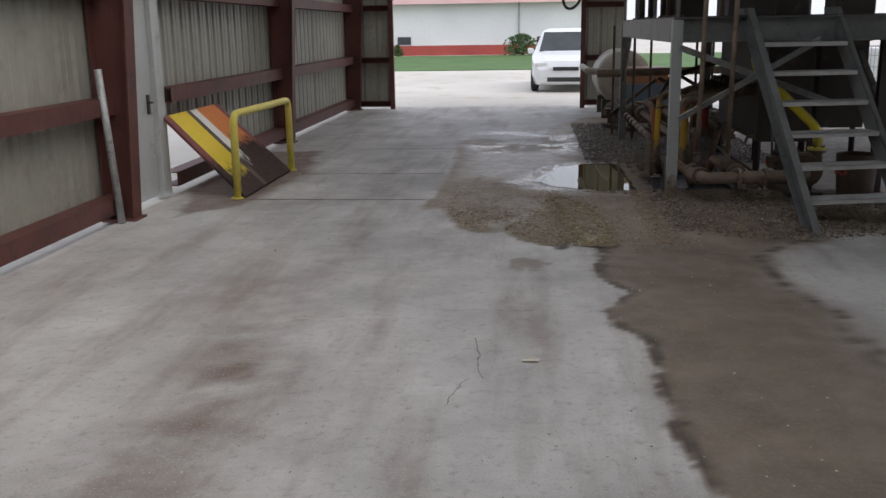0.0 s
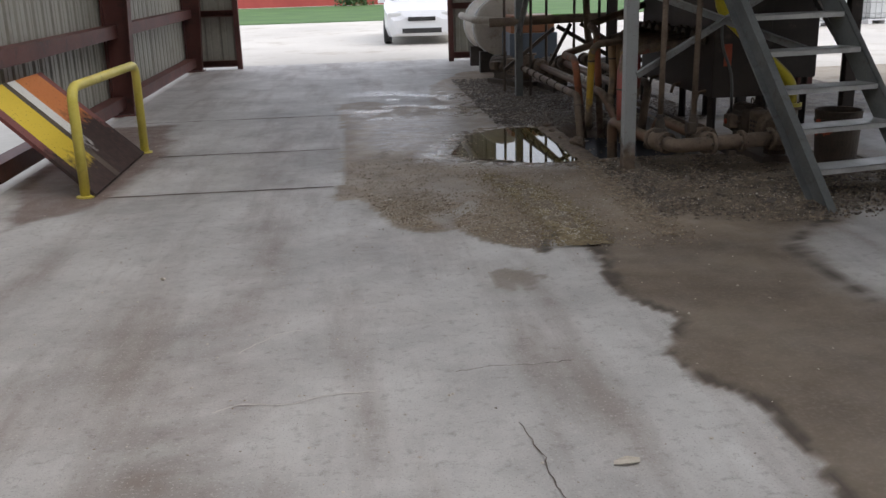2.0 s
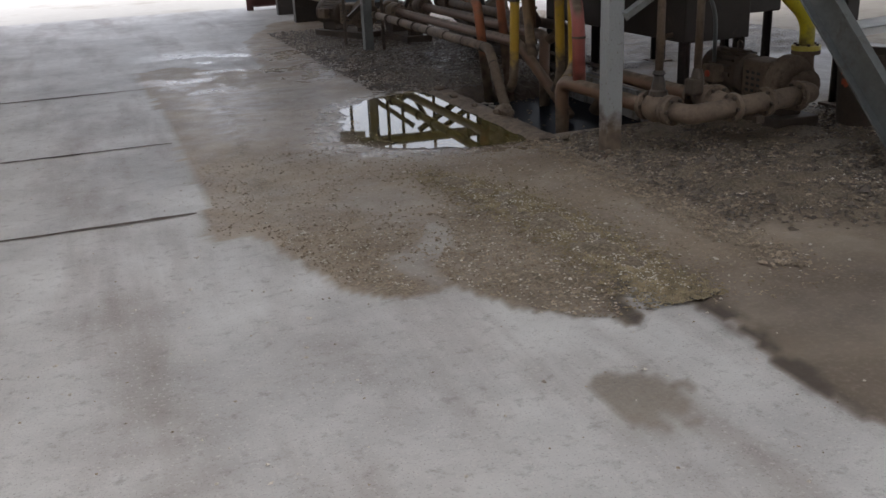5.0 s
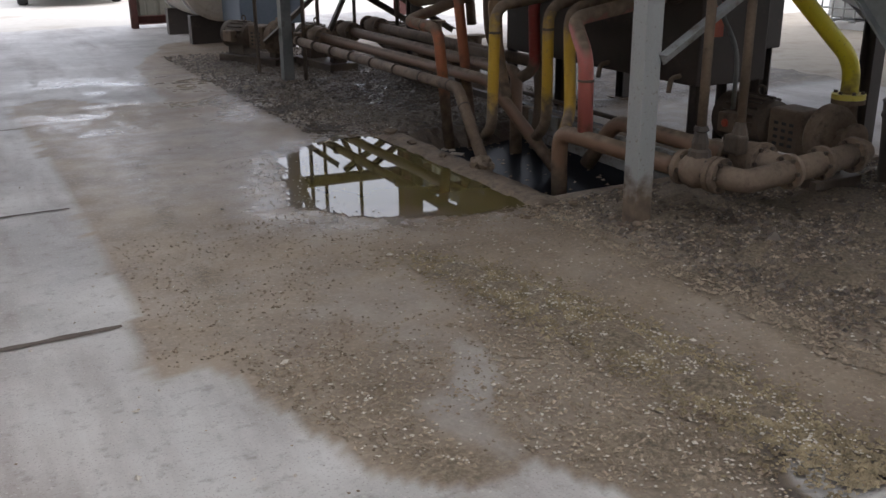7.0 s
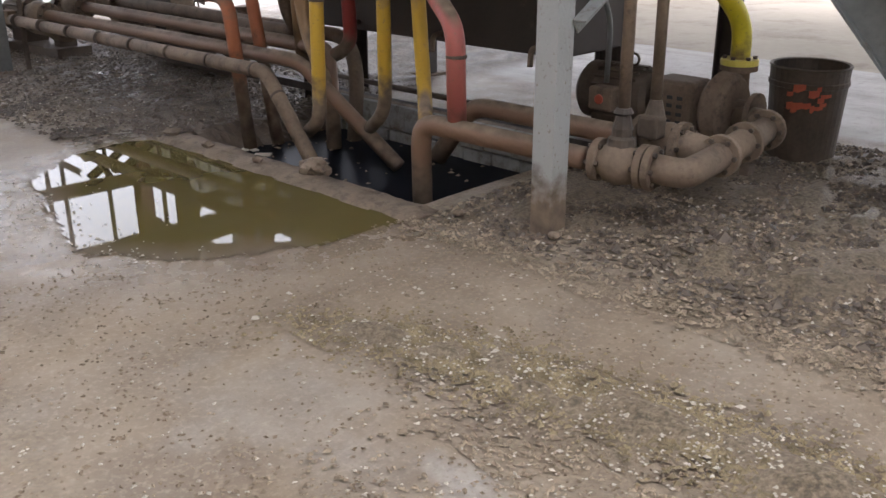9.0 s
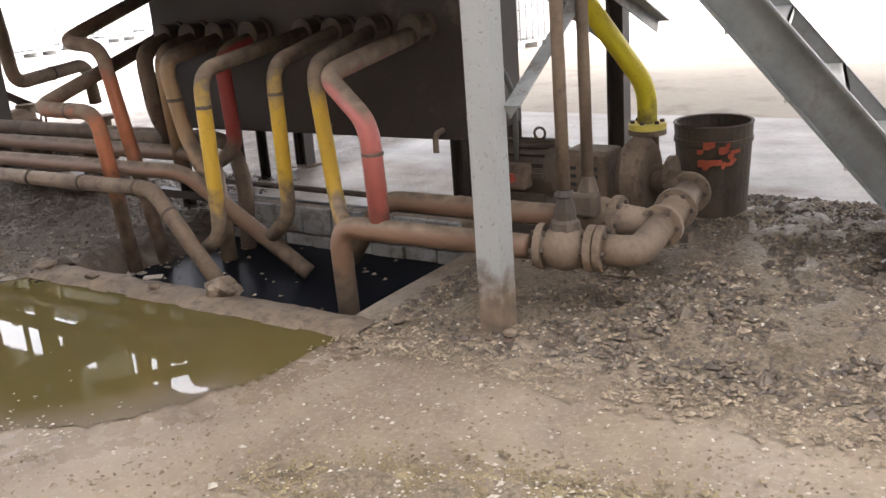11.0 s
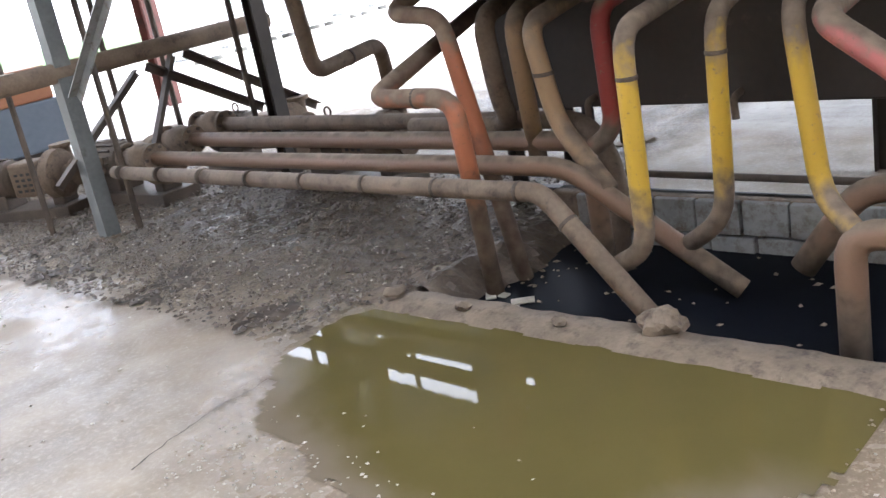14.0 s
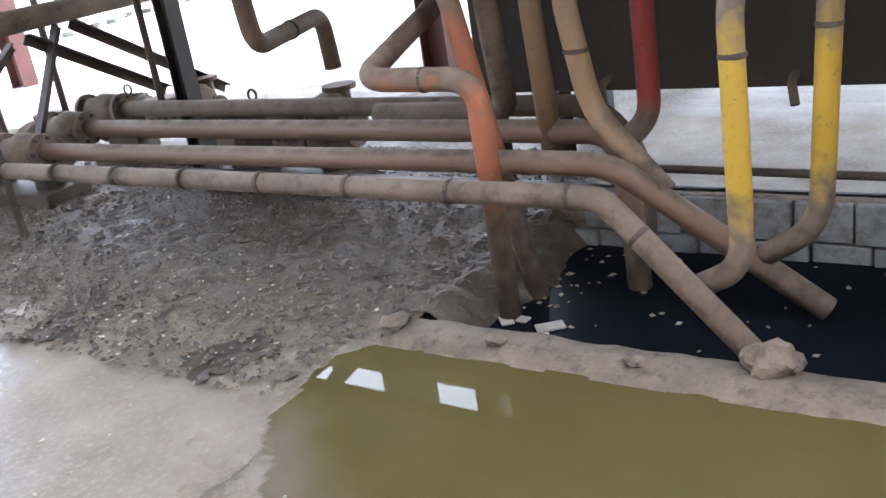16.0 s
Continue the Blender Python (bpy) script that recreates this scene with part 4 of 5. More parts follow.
for yy in (9.2, 9.9, 10.6):
    bm = bmesh.new()
    tube(bm, [(3.41, yy, 0.56), (3.33, yy, 0.55), (3.3, yy - 0.02, 0.47)], 0.016, 8, 0.03)
    part("drain_cock", bm, DUST, tank)


# Added box on legs, filling the dark area behind the stair.
second = thing("dark_filler_box", "added dark box standing in for unidentified equipment behind the manifold", "tank")
part("tank_body", boxed(4.15, 4.68, 9.6, 11.3, 0.6, 1.66, bevel=0.015), DARK_STEEL, second)
part("rim", boxed(4.13, 4.7, 9.58, 11.32, 1.55, 1.6, bevel=0.004), DUST_DARK, second)
for x in (4.2, 4.6):
    for yy in (9.65, 11.22):
        bm = bmesh.new()
        section(bm, (x, yy, -0.02), (x, yy, 0.61), angle(0.05, 0.008))
        part("leg", bm, DARK_STEEL, second)


def pipe(points, r, material, label, corner=0.1, bands=(), name="pipe", group="pipes of the sump manifold", collar=True):
    ob = thing(name, label, "pipe", group)
    part("pipe_run", tube(bmesh.new(), points, r, 16, corner), material, ob, smooth=True)
    for p, d in bands:
        part("weld_band", lathe(bmesh.new(), Vector(p) - Vector(d).normalized() * 0.008, d, [(0, r * 1.02), (0.003, r * 1.09), (0.013, r * 1.09), (0.016, r * 1.02)], 16), DUST_DARK, ob)
    return ob


def port(y, z=1.06):
    ob = thing("tank_port", "mud-caked threaded tank outlet collar", "pipe fitting", "tank outlets")
    part("collar", lathe(bmesh.new(), (3.4, y, z), (-1, 0, 0), [(0, 0.075), (0.03, 0.078), (0.035, 0.065), (0.1, 0.065), (0.105, 0.07), (0.13, 0.07), (0.135, 0.05)], 12), DUST_DARK, ob)


for yy in (9.26, 9.52, 9.735, 9.93, 10.31, 10.56, 10.77, 10.97):
    port(yy)
r = 0.048
pipe([(2.42, 13.35, 0.425), (2.4, 10.2, 0.435), (2.33, 9.66, -0.07)], 0.038, DUST, "long dusty brown steel suction pipe", 0.06,
     [((2.4, 10.3 + k * 0.42, 0.434), (0, 1, 0)) for k in range(0, 8)] + [((2.386, 10.09, 0.33), (-0.07, -0.54, -0.5))])
pipe([(2.68, 13.35, 0.44), (2.7, 10.3, 0.44), (2.84, 9.68, -0.06)], 0.041, BROWN_PIPE, "long dusty red-brown steel suction pipe", 0.1)
pipe([(3.03, 13.45, 0.46), (3.0, 10.42, 0.46), (2.96, 10.36, 0.3), (2.95, 10.34, -0.15)], 0.044, BROWN_PIPE, "long dusty suction pipe dropping into the sump", 0.14)
pipe([(3.4, 13.6, 0.47), (3.3, 10.6, 0.48), (3.2, 10.4, 0.3), (3.15, 10.4, -0.15)], 0.044, DUST, "long dusty suction pipe dropping into the sump", 0.14)
pipe([(2.85, 13.4, 0.40), (2.85, 10.8, 0.41)], 0.012, DUST_DARK, "thin dusty line beside the suction pipes", 0.05)
pipe([(3.2, 13.4, 0.415), (3.15, 10.8, 0.42)], 0.012, DUST_DARK, "thin dusty line beside the suction pipes", 0.05)
pipe([(3.4, 9.93, 1.07), (2.46, 9.83, 0.975), (2.43, 9.81, 0.24), (2.47, 9.96, 0.15)], 0.035, YELLOW_PIPE, "bent pipe with worn yellow paint and dust", 0.11, [((2.455, 9.825, 0.82), (0, 0, 1))])
pipe([(3.4, 9.735, 1.08), (2.72, 9.64, 0.97), (2.755, 9.68, 0.25), (2.8, 9.86, 0.12)], 0.035, YELLOW_PIPE, "bent pipe with worn yellow paint and dust", 0.11, [((2.727, 9.648, 0.84), (0, 0, 1))])
pipe([(3.4, 9.52, 1.075), (2.68, 9.37, 0.97), (2.66, 9.3, 0.38), (2.5, 9.14, 0.32)], 0.035, YELLOW_PIPE, "bent pipe with worn yellow paint and dust", 0.1)
pipe([(3.4, 9.26, 1.05), (2.64, 9.27, 0.935), (2.51, 8.965, 0.76), (2.52, 8.96, 0.3)], 0.043, RED_PIPE, "bent pipe with faded red paint and dust", 0.09, [((2.515, 8.963, 0.64), (0, 0, 1))])
pipe([(2.5, 9.16, -0.14), (2.49, 9.16, 0.325), (2.56, 8.3, 0.305)], 0.047, BROWN_PIPE, "dusty red-brown pipe from the sump to the valve", 0.1)
pipe([(2.95, 9.5, 0.0), (3.0, 9.3, 0.3), (3.0, 8.35, 0.3)], 0.048, BROWN_PIPE, "dusty red-brown pipe behind the post", 0.1)
pipe([(2.61, 10.69, -0.15), (2.48, 10.62, 0.775), (2.44, 11.03, 0.79), (3.4, 11.12, 1.05)], 0.039, ORANGE_PIPE, "bent pipe with worn orange paint and dust", 0.1, [((2.465, 10.8, 0.78), (-0.1, 1, 0))])
pipe([(2.79, 10.66, -0.15), (2.78, 10.89, 1.06), (2.76, 11.17, 1.09), (3.4, 11.16, 1.3)], 0.038, ORANGE_TALL, "tall bent pipe with worn orange paint and dust", 0.1)
pipe([(3.4, 10.97, 1.06), (3.05, 10.9, 1.0), (3.06, 10.88, 0.66), (3.2, 10.95, 0.48), (3.2, 11.6, 0.48)], 0.046, DUST, "dusty bent pipe below the tank outlets", 0.1)
pipe([(3.4, 10.77, 1.06), (2.98, 10.68, 1.0), (3.0, 10.66, 0.36)], 0.04, TAN_PIPE, "dusty tan bent pipe below the tank outlets", 0.11)
pipe([(3.4, 10.56, 1.05), (2.83, 10.48, 0.98), (2.85, 10.42, 0.58), (2.74, 10.14, 0.34)], 0.04, TAN_PIPE, "dusty tan bent pipe running down to the sump", 0.1, [((2.84, 10.45, 0.78), (0, 0, 1))])
pipe([(3.4, 10.31, 1.05), (3.05, 10.3, 0.99), (3.08, 10.31, 0.48), (2.98, 10.42, 0.4)], 0.04, DEEP_RED, "bent pipe with deep red paint", 0.11)
pipe([(2.93, 12.06, 1.7), (2.98, 12.02, 0.83), (3.63, 12.19, 0.87), (3.66, 12.2, 0.6)], 0.043, DUST, "dusty bent discharge pipe", 0.1, [((3.3, 12.1, 0.85), (0.6, 0.15, 0.05))])
pipe([(3.36, 9.0, 0.2), (3.36, 11.4, 0.22)], 0.016, DUST_DARK, "thin dusty line along the sump edge", 0.05)


def flange(parent, base, axis, r, t=0.03, bolts=6, material=DUST):
    d, u, w = frame_of(Vector(axis))
    ob = part("flange", lathe(bmesh.new(), Vector(base) - d * t / 2, d, [(0, r * 0.97), (0.003, r), (t - 0.003, r), (t, r * 0.97)], 24), material, parent)
    for k in range(bolts):
        a = k * math.tau / bolts
        p = Vector(base) + (u * math.cos(a) + w * math.sin(a)) * r * 0.78
        part("bolt", lathe(bmesh.new(), p - d * (t / 2 + 0.014), d, [(0, 0.011), (t + 0.028, 0.011)], 6), DUST_DARK, ob)
    return ob


# valve train beside the post
train = thing("valve_train", "mud-caked flanged valves and pipe elbow", "valve")
part("valve_body", lathe(bmesh.new(), (2.6, 8.27, 0.3), (0.03, -0.2, 0), [(0, 0.06), (0.03, 0.06), (0.05, 0.08), (0.1, 0.092), (0.15, 0.08), (0.17, 0.06), (0.2, 0.06)], 20), DUST, train, smooth=True)
flange(train, (2.6, 8.26, 0.3), (0.03, -0.2, 0), 0.088)
flange(train, (2.63, 8.07, 0.3), (0.03, -0.2, 0), 0.088)
flange(train, (2.635, 8.035, 0.3), (0.03, -0.2, 0), 0.088)
part("bonnet", lathe(bmesh.new(), (2.62, 8.17, 0.37), (0, 0, 1), [(0, 0.06), (0.03, 0.055), (0.05, 0.03), (0.12, 0.028), (0.13, 0.04), (0.15, 0.03)], 12), DUST_DARK, train)
part("elbow", tube(bmesh.new(), [(2.637, 8.03, 0.3), (2.66, 7.9, 0.295), (3.0, 7.93, 0.3)], 0.058, 16, 0.12), DUST, train, smooth=True)
flange(train, (2.98, 7.93, 0.3), (1, 0.08, 0), 0.088)
part("cross_pipe", tube(bmesh.new(), [(2.98, 7.93, 0.3), (3.5, 7.99, 0.305)], 0.062, 16), DUST, train, smooth=True)
flange(train, (3.24, 7.96, 0.302), (1, 0.1, 0), 0.088)
flange(train, (3.5, 7.99, 0.305), (1, 0.1, 0), 0.092)
part("end_elbow", tube(bmesh.new(), [(3.5, 7.99, 0.305), (3.62, 8.0, 0.305), (3.68, 8.2, 0.3)], 0.06, 14, 0.08), DUST, train, smooth=True)
part("side_valve", lathe(bmesh.new(), (3.0, 8.3, 0.305), (0, -1, 0), [(0, 0.055), (0.05, 0.08), (0.12, 0.09), (0.18, 0.07), (0.33, 0.055)], 18), DUST, train, smooth=True)
flange(train, (3.0, 8.32, 0.305), (0, 1, 0), 0.1)
flange(train, (3.0, 8.12, 0.305), (0, 1, 0), 0.1)
part("lug", boxed(3.1, 3.16, 7.86, 7.9, 0.2, 0.24), DUST_DARK, train)
part("packing", boxed(2.86, 2.94, 8.16, 8.26, 0.34, 0.44, bevel=0.015), DUST_DARK, train)
for x, yy in ((2.62, 8.17), (2.92, 8.21)):
    rod = thing("valve_rod", "upright dusty valve extension rod", "valve rod", "valve rods")
    part("rod", tube(bmesh.new(), [(x, yy, 0.42), (x + 0.03, yy + 0.03, 2.3)], 0.024, 12), DUST, rod, smooth=True)
    part("socket", lathe(bmesh.new(), (x, yy, 0.4), (0, 0, 1), [(0, 0.042), (0.04, 0.042), (0.1, 0.026)], 12), DUST_DARK, rod)


def pump(at, turn=0.0, suction=None, group="pumps"):
    """Centrifugal pump with coupling guard and motor along +y of its own axes."""
    ob = thing("pump", "mud-caked centrifugal pump with electric motor", "pump", group)
    part("volute", lathe(bmesh.new(), (0, -0.07, 0.3), (0, 1, 0), [(0, 0.06), (0.01, 0.15), (0.03, 0.175), (0.1, 0.18), (0.13, 0.15), (0.15, 0.08)], 28), DUST, ob, smooth=False)
    part("outlet", lathe(bmesh.new(), (0.11, 0.0, 0.33), (0, 0, 1), [(0, 0.06), (0.1, 0.055), (0.14, 0.055), (0.145, 0.09), (0.17, 0.09)], 18), DUST, ob)
    part("inlet", lathe(bmesh.new(), (0, -0.06, 0.3), (0, -1, 0), [(0, 0.06), (0.08, 0.055), (0.085, 0.1), (0.11, 0.1)], 18), DUST, ob)
    guard = part("coupling_guard", boxed(-0.1, 0.1, 0.12, 0.36, 0.17, 0.42, bevel=0.02), DUST, ob)
    for i in range(4):
        for k in range(3):
            part("guard_slot", boxed(-0.103, -0.1005, 0.17 + k * 0.055, 0.2 + k * 0.055, 0.21 + i * 0.04, 0.228 + i * 0.04, bevel=0), BLACK, guard)
    part("motor", lathe(bmesh.new(), (0, 0.38, 0.3), (0, 1, 0), [(0, 0.1), (0.02, 0.135), (0.06, 0.14), (0.3, 0.14), (0.33, 0.15), (0.38, 0.15), (0.41, 0.12)], 28), DUST_DARK, ob)
    for k in range(10):
        a = math.pi * (k / 9)
        d = Vector((math.cos(a), 0, math.sin(a)))
        bm = bmesh.new()
        section(bm, Vector((0, 0.44, 0.3)) + d * 0.145, Vector((0, 0.68, 0.3)) + d * 0.145, [(-0.006, -0.012), (0.006, -0.012), (0.006, 0.012), (-0.006, 0.012)], a)
        part("cooling_fin", bm, DUST_DARK, ob)
    part("junction_box", boxed(-0.22, -0.13, 0.5, 0.64, 0.24, 0.36, bevel=0.012), DUST, ob)
    part("lifting_eye", tube(bmesh.new(), [(0, 0.52 + 0.03 * math.cos(a), 0.48 + 0.03 * math.sin(a)) for a in [k * math.tau / 12 for k in range(13)]], 0.007, 8, 0.005), DUST_DARK, ob)
    part("base_frame", boxed(-0.16, 0.16, -0.12, 0.8, -0.02, 0.09, bevel=0.008), DUST_DARK, ob)
    part("pedestal", boxed(-0.1, 0.1, 0.45, 0.7, 0.09, 0.2, bevel=0.008), DUST_DARK, ob)
    part("pedestal", boxed(-0.08, 0.08, -0.04, 0.06, 0.09, 0.2, bevel=0.008), DUST_DARK, ob)
    ob.matrix_world = pose(*at, 0, 0, turn)
    return ob


pump((3.7, 8.3, 0.02))
bm = bmesh.new()
mark = link("red_button", lathe(bm, (3.478, 8.87, 0.32), (-1, 0, 0), [(0, 0.025), (0.008, 0.025), (0.012, 0.018)], 12), RED_MARK)
tagged(mark, "red button on the motor switch box", "button")
yel = pipe([(3.81, 8.3, 0.5), (3.81, 8.3, 0.72), (3.2, 8.46, 1.33), (3.2, 8.46, 1.82)], 0.047, YELLOW_TOP, "bright yellow discharge pipe above the pump", 0.12)
flange(yel, (3.81, 8.3, 0.535), (0, 0, 1), 0.09, 0.03, 6, YELLOW)
cable = thing("motor_cable", "grey flexible conduit down to the motor box", "cable")
part("conduit", tube(bmesh.new(), [(3.45, 9.02, 1.5), (3.44, 8.98, 1.0), (3.5, 8.84, 0.75), (3.52, 8.86, 0.4)], 0.014, 8, 0.12), STAIR_GREY, cable, smooth=True)

bucket = thing("steel_drum", "open dusty steel pail with red spray marks", "drum")
prof = [(0, 0.16), (0.005, 0.165), (0.36, 0.185), (0.365, 0.192), (0.385, 0.192), (0.39, 0.187), (0.45, 0.19), (0.455, 0.196), (0.462, 0.19), (0.458, 0.178), (0.02, 0.155)]
part("drum_body", lathe(bmesh.new(), (4.13, 8.08, 0.05), (0, 0, 1), prof, 32), DUST_DARK, bucket, smooth=False)
random.seed(5)
for k in range(14):
    a = radians(205 + random.uniform(-26, 26))
    z = 0.32 + random.uniform(-0.06, 0.06)
    rr = 0.1735 + 0.02 * z / 0.36 * 1.0
    w, h = random.uniform(0.05, 0.14), random.uniform(0.008, 0.02)
    bm = bmesh.new()
    vs = [bm.verts.new((4.13 + (rr + 0.006) * math.cos(a + s * w), 8.08 + (rr + 0.006) * math.sin(a + s * w), 0.05 + z + t * h)) for s, t in ((-1, -1), (0, -1.2), (1, -0.6), (1, 1), (0, 0.8), (-1, 0.7))]
    bm.faces.new(vs)
    part("spray_mark", bm, RED_MARK, bucket, "orange-red spray paint streaks")

# ---- far pump bank under the platform ----
pump((2.7, 14.75, 0.0), 25)
pump((3.1, 14.0, 0.0), -90 + 95)
pump((3.62, 12.25, 0.0), 0)
pump((3.95, 13.6, 0.0), 10)
far = thing("far_valves", "row of mud-caked valves at the far pipe ends", "valve")
for x, yy, z in ((2.68, 13.32, 0.44), (3.03, 13.42, 0.46), (3.4, 13.58, 0.47)):
    flange(far, (x, yy, z), (0, 1, 0), 0.09)
    part("valve_body", lathe(bmesh.new(), (x, yy + 0.02, z), (0, 1, 0), [(0, 0.06), (0.05, 0.085), (0.14, 0.095), (0.2, 0.07), (0.3, 0.06)], 16), DUST, far, smooth=True)
    flange(far, (x, yy + 0.32, z), (0, 1, 0), 0.09)
rackf = thing("pipe_rack", "dusty steel pipe rack with diagonal braces", "rack")
part("cross_pipe", tube(bmesh.new(), [(2.0, 13.62, 1.03), (3.95, 13.62, 1.07)], 0.06, 14), DUST, rackf, smooth=True)
for a, b in (((2.72, 13.58, 0.3), (3.1, 13.58, 1.0)), ((2.95, 13.6, 0.98), (3.75, 13.6, 0.52)), ((2.2, 13.7, 0.4), (2.9, 13.7, 0.95)), ((3.3, 13.7, 1.0), (4.3, 13.7, 0.4))):
    bm = bmesh.new()
    section(bm, a, b, angle(0.055, 0.008))
    part("brace", bm, DUST_DARK, rackf)
for x, yy, h in ((2.55, 13.5, 0.0), (2.85, 13.9, 0.4), (3.25, 13.9, 0.4), (3.45, 13.3, 0.5), (3.7, 13.35, 0.5), (2.3, 14.2, 0.0)):
    part("upright_rod", tube(bmesh.new(), [(x, yy, h), (x, yy, 1.75)], 0.02, 8), DUST_DARK, rackf)
pipe([(2.35, 13.9, 1.02), (1.9, 14.3, 1.04), (1.9, 16.0, 1.04)], 0.055, PALE_TANK, "pale dusty delivery pipe", 0.1)

tankh = thing("round_tank", "pale dusty horizontal cylindrical tank by the gateway", "tank")
part("shell", lathe(bmesh.new(), (2.75, 17.0, 0.78), (0, 1, 0), [(0, 0.4), (0.02, 0.46), (0.05, 0.5), (1.75, 0.5), (1.78, 0.46), (1.8, 0.4)], 36), PALE_TANK, tankh, smooth=False)
for yy in (17.2, 18.5):
    part("end_hoop", lathe(bmesh.new(), (2.75, yy, 0.78), (0, 1, 0), [(0, 0.5), (0.005, 0.52), (0.05, 0.52), (0.055, 0.5)], 36), WHITE_WALL, tankh)
    part("saddle", boxed(2.35, 3.15, yy - 0.05, yy + 0.1, -0.02, 0.36), DARK_STEEL, tankh)

hose = thing("hanging_hose", "black hose loop hanging beside the gateway", "hose")
part("loop", tube(bmesh.new(), [(1.85 + 0.2 * math.sin(a) + 0.06 * math.cos(a), 19.3, 2.45 + 0.34 * math.cos(a)) for a in [k * math.tau / 20 for k in range(21)]], 0.03, 8, 0.02), BLACK, hose, smooth=True)
part("bracket", boxed(1.8, 2.1, 19.28, 19.6, 2.75, 2.8), DARK_STEEL, hose)

crate = thing("storage_crate", "orange plastic crate on a blue-grey bin", "crate")
part("bin", boxed(2.7, 3.5, 17.0 - 0.9, 16.9, 0.3, 0.72, bevel=0.02), BLUE_GREY, crate)
part("crate_top", boxed(2.72, 3.45, 16.1, 16.85, 0.72, 1.0, bevel=0.02), ORANGE_BOX, crate)
part("stand", boxed(2.75, 3.4, 16.15, 16.8, -0.02, 0.3, bevel=0.01), DARK_STEEL, crate)

# ---- yard: totes, car, building ----


def tote(x, y, turn):
    ob = thing("liquid_tote", "white plastic liquid tote in a wire cage on a pallet", "tote", "totes in the yard")
    part("bottle", boxed(-0.5, 0.5, -0.5, 0.5, 0.16, 1.1, bevel=0.08), TOTE, ob)
    for k in range(4):
        part("pallet_board", boxed(-0.6, 0.6, -0.58 + k * 0.32, -0.4 + k * 0.32, 0.11, 0.14, bevel=0), WHITE_WALL, ob)
    for xx in (-0.5, 0.0, 0.5):
        part("pallet_block", boxed(xx - 0.06, xx + 0.06, -0.55, 0.55, 0.0, 0.11, bevel=0), WHITE_WALL, ob)
    bm = bmesh.new()
    for k in range(7):
        for s in (-0.54, 0.54):
            c = -0.54 + k * 0.18
            tube(bm, [(c, s, 0.14), (c, s, 1.15)], 0.012, 6)
            tube(bm, [(s, c, 0.14), (s, c, 1.15)], 0.012, 6)
    for z in (0.3, 0.6, 0.9, 1.14):
        tube(bm, [(-0.54, -0.54, z), (0.54, -0.54, z), (0.54, 0.54, z), (-0.54, 0.54, z), (-0.54, -0.54, z)], 0.012, 6, 0.02)
    part("cage", bm, GALV, ob)
    ob.matrix_world = pose(x, y, -0.03, 0, 0, turn)
    return ob


first = tote(10.6, 25.3, 12)
for x, yy, a in ((12.2, 26.0, 5), (13.8, 26.8, -8), (15.4, 27.2, 3), (17.2, 27.8, 10), (19.0, 28.4, 0), (11.2, 13.8, 4), (12.6, 13.9, -3)):
    copy_thing(first, pose(x, yy, -0.03, 0, 0, a))


